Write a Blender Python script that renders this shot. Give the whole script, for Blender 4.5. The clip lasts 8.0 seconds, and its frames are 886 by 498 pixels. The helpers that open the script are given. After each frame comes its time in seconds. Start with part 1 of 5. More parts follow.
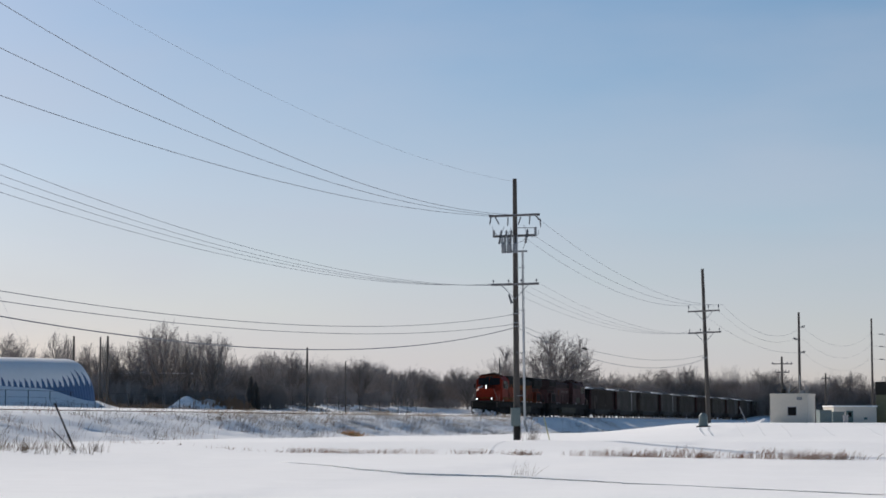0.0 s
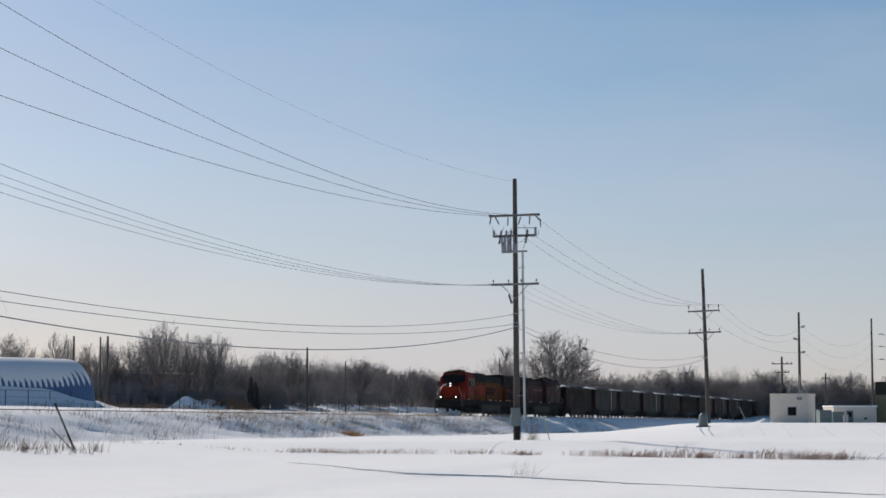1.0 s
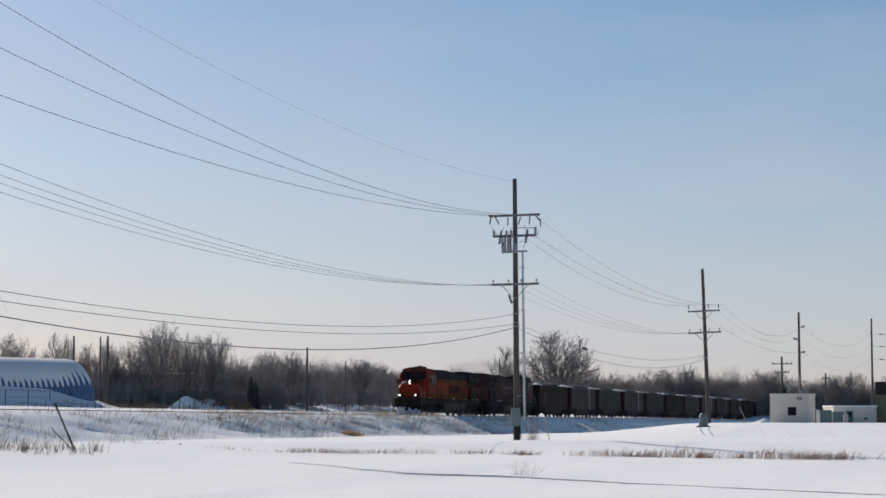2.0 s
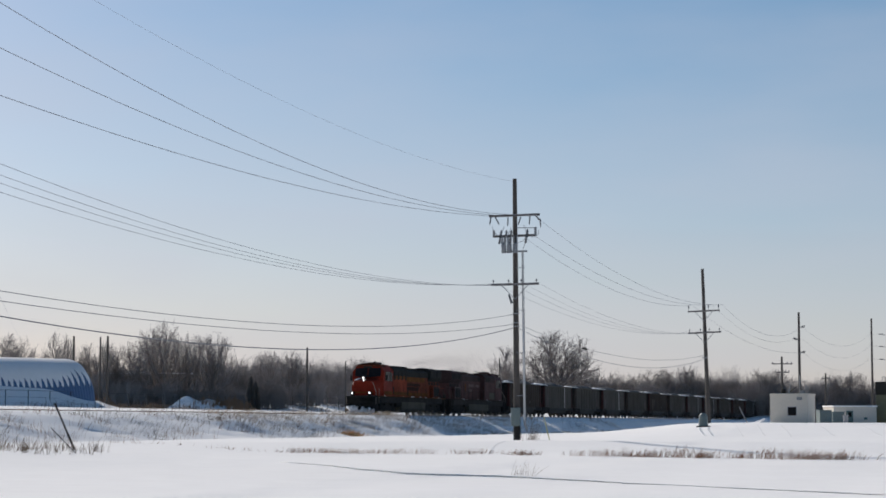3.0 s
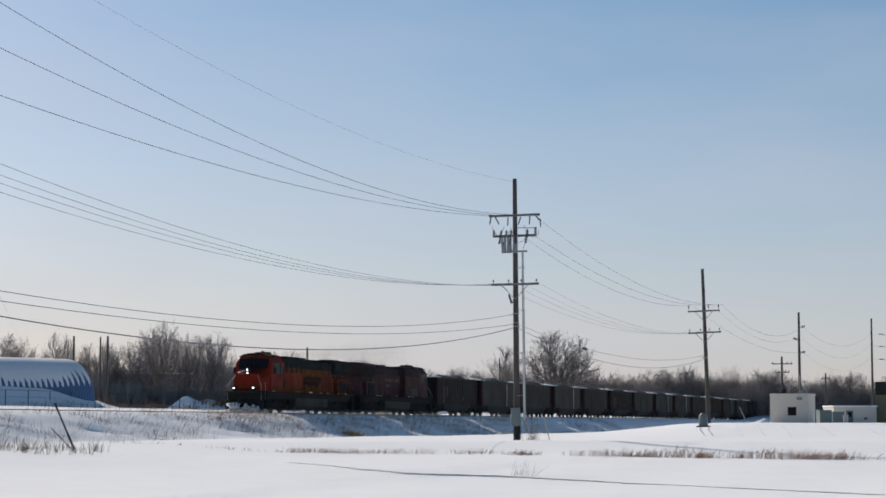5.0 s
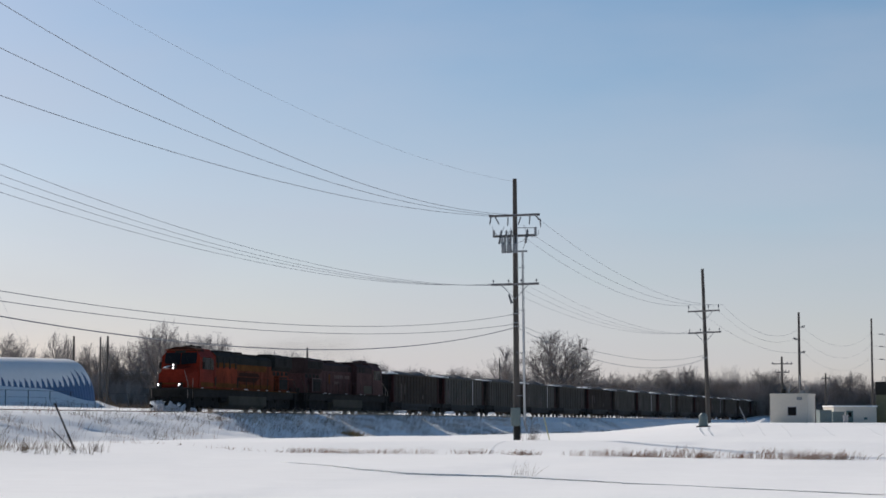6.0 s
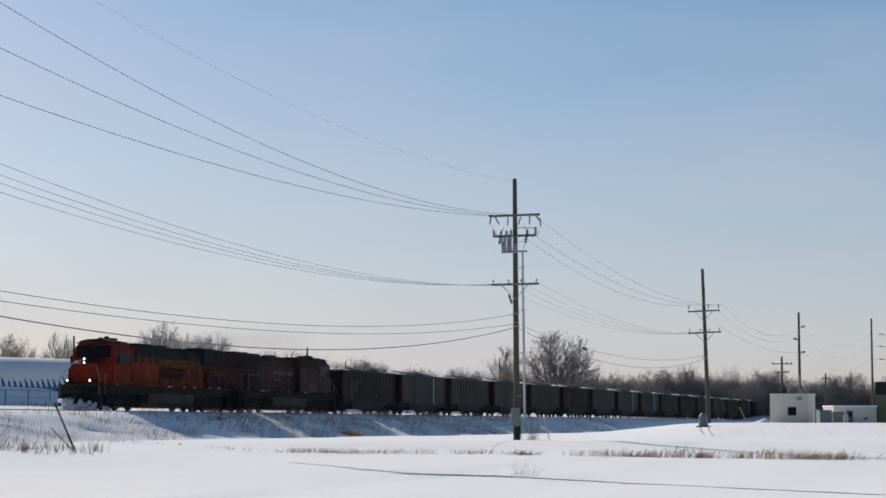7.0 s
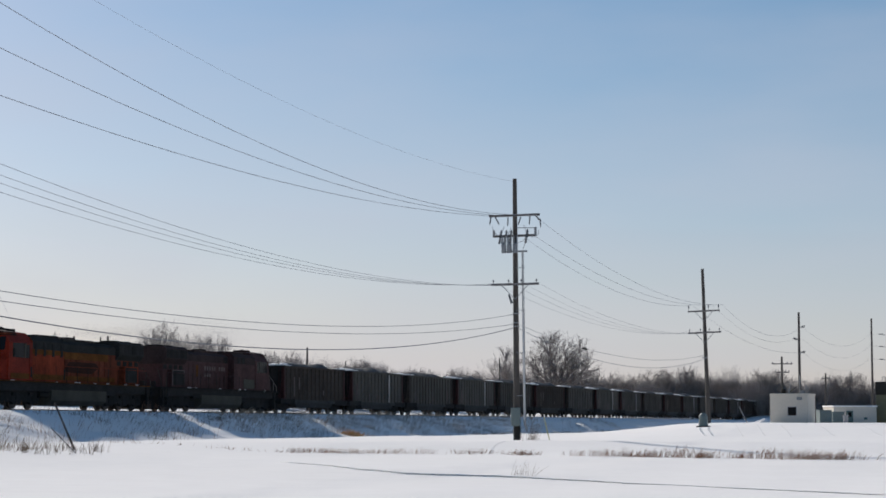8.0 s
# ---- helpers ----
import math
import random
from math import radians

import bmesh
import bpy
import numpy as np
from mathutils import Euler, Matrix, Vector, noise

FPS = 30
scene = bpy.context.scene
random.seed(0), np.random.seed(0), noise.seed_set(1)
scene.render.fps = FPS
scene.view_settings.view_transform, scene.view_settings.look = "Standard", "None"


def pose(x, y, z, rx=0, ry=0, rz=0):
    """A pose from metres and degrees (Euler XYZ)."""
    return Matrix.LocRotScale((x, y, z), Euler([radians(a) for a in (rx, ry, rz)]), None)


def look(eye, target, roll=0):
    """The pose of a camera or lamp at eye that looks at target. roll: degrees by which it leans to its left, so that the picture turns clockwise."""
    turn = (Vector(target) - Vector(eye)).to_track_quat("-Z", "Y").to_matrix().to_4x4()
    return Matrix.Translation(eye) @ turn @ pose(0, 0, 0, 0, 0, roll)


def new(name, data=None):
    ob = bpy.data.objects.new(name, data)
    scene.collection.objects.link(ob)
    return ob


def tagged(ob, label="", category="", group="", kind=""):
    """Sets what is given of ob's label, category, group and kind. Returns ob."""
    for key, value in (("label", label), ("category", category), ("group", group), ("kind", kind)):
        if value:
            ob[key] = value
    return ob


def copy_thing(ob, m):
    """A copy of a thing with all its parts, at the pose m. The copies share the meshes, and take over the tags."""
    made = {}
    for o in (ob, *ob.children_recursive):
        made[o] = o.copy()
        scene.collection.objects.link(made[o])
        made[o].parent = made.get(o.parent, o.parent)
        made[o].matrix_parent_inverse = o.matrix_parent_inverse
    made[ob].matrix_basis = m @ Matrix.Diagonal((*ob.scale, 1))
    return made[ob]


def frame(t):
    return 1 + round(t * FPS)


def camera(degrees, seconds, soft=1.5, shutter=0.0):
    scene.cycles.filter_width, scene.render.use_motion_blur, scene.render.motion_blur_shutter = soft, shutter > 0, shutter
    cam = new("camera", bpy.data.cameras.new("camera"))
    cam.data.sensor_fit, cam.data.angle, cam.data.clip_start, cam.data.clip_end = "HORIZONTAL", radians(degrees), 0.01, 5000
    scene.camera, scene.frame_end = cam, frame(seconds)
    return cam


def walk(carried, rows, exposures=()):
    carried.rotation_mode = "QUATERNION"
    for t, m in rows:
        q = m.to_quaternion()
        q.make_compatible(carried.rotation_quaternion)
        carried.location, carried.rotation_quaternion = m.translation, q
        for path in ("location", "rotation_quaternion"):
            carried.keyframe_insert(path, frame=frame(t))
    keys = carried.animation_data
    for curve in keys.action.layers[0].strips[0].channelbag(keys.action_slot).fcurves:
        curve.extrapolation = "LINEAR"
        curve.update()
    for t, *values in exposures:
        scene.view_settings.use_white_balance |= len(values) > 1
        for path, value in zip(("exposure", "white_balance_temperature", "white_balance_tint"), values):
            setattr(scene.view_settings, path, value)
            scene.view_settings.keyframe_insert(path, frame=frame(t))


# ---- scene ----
# The eye is 1.6 m over the snow where it stands; x is right, y is forward.
cam = camera(25.4, 8.0, soft=1.65)
EYE = pose(0, 0, 1.6, 95.1, 0, 0)
walk(cam, [(0, EYE), (8.0, EYE)], [(0, 0.17, 5720, 19), (8.0, 0.17, 5720, 19)])

# ---- light ----
SUN_AZ = radians(-28.0)      # from straight ahead, to the left
SUN_EL = radians(22.0)
world = bpy.data.worlds.new("world")
scene.world = world
world.use_nodes = True
wn = world.node_tree.nodes
sky = wn.new("ShaderNodeTexSky")
sky.sky_type = "NISHITA"
sky.sun_disc = False
sky.sun_elevation = SUN_EL
sky.sun_rotation = SUN_AZ
sky.air_density, sky.dust_density, sky.ozone_density = 1.0, 0.3, 1.6
pale = wn.new("ShaderNodeHueSaturation")       # a hazy winter sky, paler than clean air
pale.inputs["Hue"].default_value, pale.inputs["Saturation"].default_value = 0.484, 1.22
world.node_tree.links.new(sky.outputs[0], pale.inputs["Color"])
link = world.node_tree.links.new
# a thin veil of cirrus, streaked, thicker towards the horizon
where = wn.new("ShaderNodeTexCoord")
split = wn.new("ShaderNodeSeparateXYZ")
link(where.outputs["Generated"], split.inputs[0])
low = wn.new("ShaderNodeMapRange")
low.inputs["From Min"].default_value, low.inputs["From Max"].default_value = 0.03, 0.24
low.inputs["To Min"].default_value, low.inputs["To Max"].default_value = 0.60, 0.02
link(split.outputs["Z"], low.inputs["Value"])
stretch = wn.new("ShaderNodeMapping")
stretch.inputs["Scale"].default_value = (3.0, 3.0, 11.0)
stretch.inputs["Rotation"].default_value = (0.0, 0.22, 0.0)
link(where.outputs["Generated"], stretch.inputs[0])
streak = wn.new("ShaderNodeTexNoise")
streak.inputs["Scale"].default_value, streak.inputs["Detail"].default_value = 1.6, 5.0
link(stretch.outputs[0], streak.inputs["Vector"])
wisp = wn.new("ShaderNodeMapRange")
wisp.inputs["From Min"].default_value, wisp.inputs["From Max"].default_value = 0.3, 0.75
wisp.inputs["To Min"].default_value, wisp.inputs["To Max"].default_value = -0.12, 0.17
link(streak.outputs["Fac"], wisp.inputs["Value"])
amount = wn.new("ShaderNodeMath")
amount.operation, amount.use_clamp = "ADD", True
link(low.outputs[0], amount.inputs[0])
link(wisp.outputs[0], amount.inputs[1])
veil = wn.new("ShaderNodeMix")
veil.data_type = "RGBA"
for slot in veil.inputs:
    if slot.type == "RGBA" and slot.name == "B":
        slot.default_value = (9.1, 8.93, 8.45, 1.0)
    if slot.type == "RGBA" and slot.name == "A":
        link(pale.outputs[0], slot)
link(amount.outputs[0], veil.inputs[0])
link(veil.outputs[2], wn["Background"].inputs[0])
wn["Background"].inputs[1].default_value = 0.0562
sun_data = bpy.data.lights.new("sun", "SUN")
sun_data.energy, sun_data.angle, sun_data.color = 5.3, radians(2.0), (1.0, 0.89, 0.66)
sun_dir = Vector((math.sin(SUN_AZ) * math.cos(SUN_EL), math.cos(SUN_AZ) * math.cos(SUN_EL), math.sin(SUN_EL)))
sun = new("sun", sun_data)
sun.matrix_world = look(sun_dir * 50, (0, 0, 0))

# ---- the line of the track ----
ALPHA = radians(17.36)
D = Vector((math.sin(ALPHA), math.cos(ALPHA), 0))      # along the track, away
N = Vector((math.cos(ALPHA), -math.sin(ALPHA), 0))     # across it, to the eye
NOSE = Vector((-27.45, 115.2, 0))                      # where the headlight is at 8 s
RAIL = 2.52
HEADING = -90 - 17.36


def along(s, n, z=0.0):
    """A place s metres along and n metres across, from the eye."""
    p = D * s + N * n
    return Vector((p.x, p.y, z))


def smooth(a, b, x):
    t = min(1.0, max(0.0, (x - a) / (b - a)))
    return t * t * (3 - 2 * t)


def fbm(x, y, z=0.0, octaves=3):
    return noise.fractal(Vector((x, y, z)), 1.0, 2.0, octaves)


RUT = ((-6.2, 69.0), (-4.35, 65.4), (-2.5, 60.7), (-1.1, 57.6), (1.39, 56.1), (2.89, 54.0), (4.64, 51.1), (6.5, 48.5), (9.5, 43.4))


def rut_y(x):
    for (a, u), (b, v) in zip(RUT, RUT[1:]):
        if x <= b:
            return u + (v - u) * (x - a) / (b - a)
    return 30.0


def wood_y(px):
    return 292 + 120 * smooth(350, 850, px)


def ground_z(x, y):
    p = Vector((x, y, 0))
    n, s = p.dot(N), p.dot(D)
    z = 0.02 + 0.36 * smooth(45, 78, y) + 0.55 * smooth(76, 95, y)
    z = min(z, 0.82)
    left = smooth(0, -30, x) * smooth(60, 75, y)
    z += (0.84 - z) * left * 0.9 if z < 0.84 else 0
    z += 0.9 * smooth(8, 20.5, x - 0.1 * (y - 138)) * smooth(96, 138, y)
    z += 0.05 * fbm(x * 0.05, y * 0.03) + 0.02 * fbm(x * 0.4, y * 0.25, 5)
    # ditch before the embankment, the embankment, the higher land behind
    crest = -42 + 1.2 * fbm(s * 0.04, 3.3)
    ditch = smooth(crest, crest - 4.5, n)
    z += (0.60 + 0.06 * fbm(s * 0.2, n * 0.2, 9) - z) * ditch
    bank = smooth(-48.2 + 1.3 * smooth(126, 108, s) + 0.8 * fbm(s * 0.07, 1.7), -55.6, n)
    z += (2.40 - z) * bank
    if -57.5 < n < -46 and bank > 0.02:
        z += ((0.16 + 0.18 * smooth(105, 125, s)) * fbm(s * 0.45, n * 0.6, 2) + 0.14 * fbm(s * 1.3, n * 1.3, 6)) * math.sin(math.pi * min(1, bank))
    behind = smooth(-66, -105, n)
    z += 1.04 * behind + 0.35 * smooth(-105, -118, n)
    if y > 240:
        across = 784 + 3479.0 * x / y
        edge, near = wood_y(across), smooth(430, 540, across)
        z += 1.5 * smooth(edge - 14 - 22 * near, edge + 60 - 50 * near, y)
    if n < -70:
        z += 0.10 * fbm(x * 0.04, y * 0.04, 4)
    return z


def ground(x, y, up=0.0):
    return Vector((x, y, ground_z(x, y) + up))


def far(px, y):
    """Sideways metres of a direction px of 1568 across, y metres off."""
    return (px - 784) / 3479.0 * y


# ---- materials ----
def material(name, base, rough=0.6, metal=0.0, vary=0.15, scale=1.0, fine=0.0, bump=0.0, second=None, spread=0.0, stretch=(1, 1, 1), spec=0.2):
    """Colour broken at two scales, a little relief, and a shift from piece to piece."""
    m = bpy.data.materials.new(name)
    m.use_nodes = True
    nt = m.node_tree
    b = nt.nodes["Principled BSDF"]
    b.inputs["Roughness"].default_value, b.inputs["Metallic"].default_value = rough, metal
    b.inputs["Specular IOR Level"].default_value = spec
    co = nt.nodes.new("ShaderNodeTexCoord")
    mp = nt.nodes.new("ShaderNodeMapping")
    mp.inputs["Scale"].default_value = stretch
    nt.links.new(co.outputs["Object"], mp.inputs[0])
    n1 = nt.nodes.new("ShaderNodeTexNoise")
    n1.inputs["Scale"].default_value, n1.inputs["Detail"].default_value = 0.6 / scale, 5
    n2 = nt.nodes.new("ShaderNodeTexNoise")
    n2.inputs["Scale"].default_value, n2.inputs["Detail"].default_value = 7.0 / scale, 6
    for n in (n1, n2):
        nt.links.new(mp.outputs[0], n.inputs["Vector"])
    add = nt.nodes.new("ShaderNodeMath")
    add.operation = "ADD"
    nt.links.new(n1.outputs[0], add.inputs[0])
    nt.links.new(n2.outputs[0], add.inputs[1])
    half = nt.nodes.new("ShaderNodeMapRange")
    half.inputs[1].default_value, half.inputs[2].default_value = 0.6, 1.4
    nt.links.new(add.outputs[0], half.inputs[0])
    mix = nt.nodes.new("ShaderNodeMix")
    mix.data_type = "RGBA"
    lo = second or tuple(c * (1 - vary) for c in base)
    hi = base if second else tuple(min(1, c * (1 + vary)) for c in base)
    mix.inputs[6].default_value, mix.inputs[7].default_value = (*lo, 1), (*hi, 1)
    nt.links.new(half.outputs[0], mix.inputs[0])
    out = mix.outputs[2]
    if spread:
        info = nt.nodes.new("ShaderNodeObjectInfo")
        rng = nt.nodes.new("ShaderNodeMapRange")
        rng.inputs[3].default_value, rng.inputs[4].default_value = 1 - spread, 1 + spread
        nt.links.new(info.outputs["Random"], rng.inputs[0])
        hsv = nt.nodes.new("ShaderNodeHueSaturation")
        nt.links.new(rng.outputs[0], hsv.inputs["Value"])
        nt.links.new(out, hsv.inputs["Color"])
        out = hsv.outputs[0]
    nt.links.new(out, b.inputs["Base Color"])
    if bump:
        bp = nt.nodes.new("ShaderNodeBump")
        bp.inputs["Strength"].default_value, bp.inputs["Distance"].default_value = bump, 0.05 * scale
        nt.links.new(n2.outputs[0], bp.inputs["Height"])
        nt.links.new(bp.outputs[0], b.inputs["Normal"])
    return m


def glow(name, colour, strength):
    m = bpy.data.materials.new(name)
    m.use_nodes = True
    b = m.node_tree.nodes["Principled BSDF"]
    b.inputs["Base Color"].default_value = (*colour, 1)
    b.inputs["Emission Color"].default_value = (*colour, 1)
    b.inputs["Emission Strength"].default_value = strength
    return m


def snow_material():
    m = material("snow", (0.92, 0.912, 0.90), 0.55, vary=0.03, scale=6.0, bump=0.0)
    nt = m.node_tree
    b = nt.nodes["Principled BSDF"]
    b.inputs["Specular IOR Level"].default_value = 0.0
    co = nt.nodes.new("ShaderNodeTexCoord")
    mp = nt.nodes.new("ShaderNodeMapping")
    mp.inputs["Rotation"].default_value = (0, 0, radians(20))
    mp.inputs["Scale"].default_value = (0.35, 1.6, 1)
    nt.links.new(co.outputs["Object"], mp.inputs[0])
    drift = nt.nodes.new("ShaderNodeTexNoise")
    drift.inputs["Scale"].default_value, drift.inputs["Detail"].default_value = 0.5, 6
    nt.links.new(mp.outputs[0], drift.inputs["Vector"])
    bp = nt.nodes.new("ShaderNodeBump")
    bp.inputs["Strength"].default_value, bp.inputs["Distance"].default_value = 0.35, 0.12
    nt.links.new(drift.outputs[0], bp.inputs["Height"])
    nt.links.new(bp.outputs[0], b.inputs["Normal"])
    return m


SNOW = snow_material()


def spray_material():
    """Loose airy snow that lets the light through."""
    m = material("loose_snow", (0.88, 0.89, 0.91), 0.9, vary=0.03, spec=0.0)
    nt = m.node_tree
    tr = nt.nodes.new("ShaderNodeBsdfTranslucent")
    tr.inputs[0].default_value = (0.9, 0.91, 0.93, 1)
    mx = nt.nodes.new("ShaderNodeMixShader")
    mx.inputs[0].default_value = 0.6
    nt.links.new(nt.nodes["Principled BSDF"].outputs[0], mx.inputs[1])
    nt.links.new(tr.outputs[0], mx.inputs[2])
    nt.links.new(mx.outputs[0], nt.nodes["Material Output"].inputs[0])
    return m


LOOSE_SNOW = spray_material()
WOOD_POLE = material("weathered_pole", (0.080, 0.072, 0.066), 0.85, vary=0.35, scale=0.5, bump=0.4, stretch=(6, 6, 0.5))
WOOD_ARM = material("crossarm_wood", (0.14, 0.132, 0.13), 0.85, vary=0.3, scale=0.3)
STEEL = material("galvanized_steel", (0.26, 0.27, 0.28), 0.55, 0.4, vary=0.2, scale=0.3)
PALE_PIPE = material("pale_conduit", (0.55, 0.55, 0.55), 0.5, vary=0.1)
PORCELAIN = material("grey_porcelain", (0.13, 0.135, 0.145), 0.3, vary=0.1)
WIRE_MAT = material("conductor", (0.20, 0.20, 0.21), 0.5, 0.4, vary=0.1)
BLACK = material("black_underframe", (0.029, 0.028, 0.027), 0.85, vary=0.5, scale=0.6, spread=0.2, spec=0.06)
# lead locomotive paints sit below true paint, deepening its shaded flank
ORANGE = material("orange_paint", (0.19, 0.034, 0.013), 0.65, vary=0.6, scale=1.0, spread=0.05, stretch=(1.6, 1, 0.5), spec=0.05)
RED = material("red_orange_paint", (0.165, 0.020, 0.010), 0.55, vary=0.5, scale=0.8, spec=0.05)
GREEN = material("dark_green_paint", (0.033, 0.033, 0.031), 0.75, vary=0.4, scale=0.8, spec=0.02)
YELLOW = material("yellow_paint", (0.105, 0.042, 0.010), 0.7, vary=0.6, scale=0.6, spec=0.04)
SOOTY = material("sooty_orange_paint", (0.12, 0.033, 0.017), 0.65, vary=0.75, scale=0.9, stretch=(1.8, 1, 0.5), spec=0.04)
MAROON = material("faded_maroon_paint", (0.066, 0.035, 0.034), 0.65, vary=0.5, scale=1.0, spec=0.05)
SILVER = material("dulled_silver_paint", (0.40, 0.38, 0.38), 0.45, 0.3, vary=0.25, scale=0.6)
GLASS_DARK = material("dark_glass", (0.012, 0.013, 0.016), 0.25, vary=0.1, spec=0.06)
TANK_GREY = material("dusty_tank", (0.072, 0.067, 0.054), 0.8, vary=0.35, scale=0.7, spec=0.06)
# grey of sill and tub has the snow's bounced light mixed in
SILL_GREY = material("snow_lit_sill", (0.058, 0.057, 0.056), 0.8, vary=0.35, scale=0.8, spec=0.06)
DULL_RAIL = material("dulled_rail_paint", (0.27, 0.22, 0.18), 0.6, vary=0.2, scale=0.3)
PALE_WORN = material("worn_pale_paint", (0.11, 0.082, 0.075), 0.7, vary=0.4, scale=0.3)
EMBLEM = material("dark_emblem_paint", (0.040, 0.017, 0.012), 0.7, vary=0.45, scale=0.5, spec=0.04)
ROOF_MAROON = material("sooty_maroon_paint", (0.045, 0.032, 0.031), 0.7, vary=0.4, scale=0.8, spec=0.03)
WHEEL_STEEL = material("wheel_steel", (0.07, 0.06, 0.055), 0.5, 0.5, vary=0.3, scale=0.3)
CAR_BROWN = material("weathered_car_steel", (0.056, 0.046, 0.039), 0.8, spec=0.06, vary=0.4, scale=1.4, spread=0.18)
CAR_GREY = material("weathered_aluminium", (0.078, 0.072, 0.063), 0.75, 0.0, spec=0.08, vary=0.35, scale=1.4, spread=0.2)
CAR_RED = material("oxide_red_end", (0.046, 0.016, 0.015), 0.7, vary=0.35, scale=0.8)
COAL = material("coal", (0.025, 0.025, 0.027), 0.6, vary=0.5, scale=0.4, bump=0.8)
LAMP_WHITE = glow("lit_lamp", (1.0, 0.93, 0.80), 3.5)
BARK = material("bark", (0.22, 0.192, 0.178), 0.9, vary=0.3, scale=1.0, spread=0.25)
TWIG = material("twigs", (0.255, 0.228, 0.215), 0.9, vary=0.25, scale=2.0, spread=0.25)
BRUSH = material("brush_twigs", (0.285, 0.255, 0.24), 0.9, vary=0.3, scale=2.0, spread=0.3)
BROWN_BRUSH = material("brown_bush_twigs", (0.30, 0.19, 0.12), 0.9, vary=0.3, scale=2.0, spread=0.2)
NEEDLES = material("dark_needles", (0.12, 0.11, 0.10), 0.9, vary=0.35, scale=0.6)
DRY_GRASS = material("dry_grass", (0.17, 0.125, 0.085), 0.85, vary=0.35, scale=1.5)
PALE_GRASS = material("pale_grass", (0.42, 0.33, 0.24), 0.85, vary=0.3, scale=1.5)
TAN_GRASS = material("tan_grass", (0.46, 0.28, 0.12), 0.85, vary=0.25, scale=1.5)
RUST_GRASS = material("rusty_grass", (0.25, 0.135, 0.075), 0.85, vary=0.35, scale=1.5)
CABIN_WALL = material("painted_block", (0.60, 0.555, 0.48), 0.8, vary=0.07, scale=1.2)
METAL_SHEET = material("corrugated_metal", (0.135, 0.20, 0.33), 0.5, 0.25, vary=0.15, scale=1.5)
MARKER = material("faded_yellow_plastic", (0.50, 0.44, 0.18), 0.6, vary=0.15)
GREEN_BOX = material("green_cabinet_paint", (0.10, 0.15, 0.14), 0.5, vary=0.15)
GREY_BOX = material("grey_green_box", (0.15, 0.19, 0.19), 0.5, vary=0.15)
RUST_STEEL = material("rusted_rail", (0.16, 0.12, 0.09), 0.55, 0.4, vary=0.3, scale=0.4)
FENCE_MAT = material("fence_steel", (0.10, 0.10, 0.10), 0.6, 0.3, vary=0.2)
SHED_GREY = material("grey_sheeting", (0.11, 0.105, 0.105), 0.8, vary=0.2, scale=1.5)
DARK_TANK = material("brown_block", (0.13, 0.13, 0.085), 0.8, vary=0.3, scale=0.8)


# ---- mesh tools ----
def mesh_of(name, bm, *mats, flat=True):
    me = bpy.data.meshes.new(name)
    bm.normal_update()
    bm.to_mesh(me)
    bm.free()
    for m in mats:
        me.materials.append(m)
    if not flat:
        for p in me.polygons:
            p.use_smooth = True
    return me


def part(name, bm, mat, parent=None, label="", at=None, smooth_it=False):
    me = bm if isinstance(bm, bpy.types.Mesh) else mesh_of(name, bm, mat, flat=not smooth_it)
    ob = new(name, me)
    if parent is not None:
        ob.parent = parent
    if at is not None:
        ob.matrix_basis = at
    if label:
        ob["label"] = label
    return ob


def empty(name, m, label, category, group="", kind=""):
    ob = new(name)
    ob.empty_display_size = 0.3
    ob.matrix_basis = m
    return tagged(ob, label, category, group, kind)


def box(bm, x0, x1, y0, y1, z0, z1, bevel=0.0, taper=0.0):
    r = bmesh.ops.create_cube(bm, size=1)
    vs = r["verts"]
    for v in vs:
        k = 1 - taper if v.co.z > 0 else 1
        v.co = Vector(((x0 + x1) / 2 + v.co.x * (x1 - x0) * k, (y0 + y1) / 2 + v.co.y * (y1 - y0) * k, z0 if v.co.z < 0 else z1))
    if bevel:
        es = list({e for v in vs for e in v.link_edges})
        bmesh.ops.bevel(bm, geom=es, offset=bevel, segments=2, affect="EDGES", profile=0.6)
    return bm


def boxed(*a, **k):
    return box(bmesh.new(), *a, **k)


def tube(bm, a, b, r0, r1=None, sides=8, caps=True):
    a, b = Vector(a), Vector(b)
    r1 = r0 if r1 is None else r1
    q = (b - a).to_track_quat("Z", "Y").to_matrix()
    rings = []
    for p, r in ((a, r0), (b, r1)):
        rings.append([bm.verts.new(p + q @ Vector((r * math.cos(i * 2 * math.pi / sides), r * math.sin(i * 2 * math.pi / sides), 0))) for i in range(sides)])
    for i in range(sides):
        j = (i + 1) % sides
        bm.faces.new((rings[0][i], rings[0][j], rings[1][j], rings[1][i]))
    if caps:
        bm.faces.new(rings[0][::-1])
        bm.faces.new(rings[1])
    return bm


def tubed(*a, **k):
    return tube(bmesh.new(), *a, **k)


def prism(bm, outline, y0, y1):
    """An outline in x and z, pulled out across y."""
    a = [bm.verts.new((x, y0, z)) for x, z in outline]
    b = [bm.verts.new((x, y1, z)) for x, z in outline]
    n = len(outline)
    bm.faces.new(a)
    bm.faces.new(b[::-1])
    for i in range(n):
        bm.faces.new((a[i], b[i], b[(i + 1) % n], a[(i + 1) % n]))
    bmesh.ops.recalc_face_normals(bm, faces=bm.faces)
    return bm


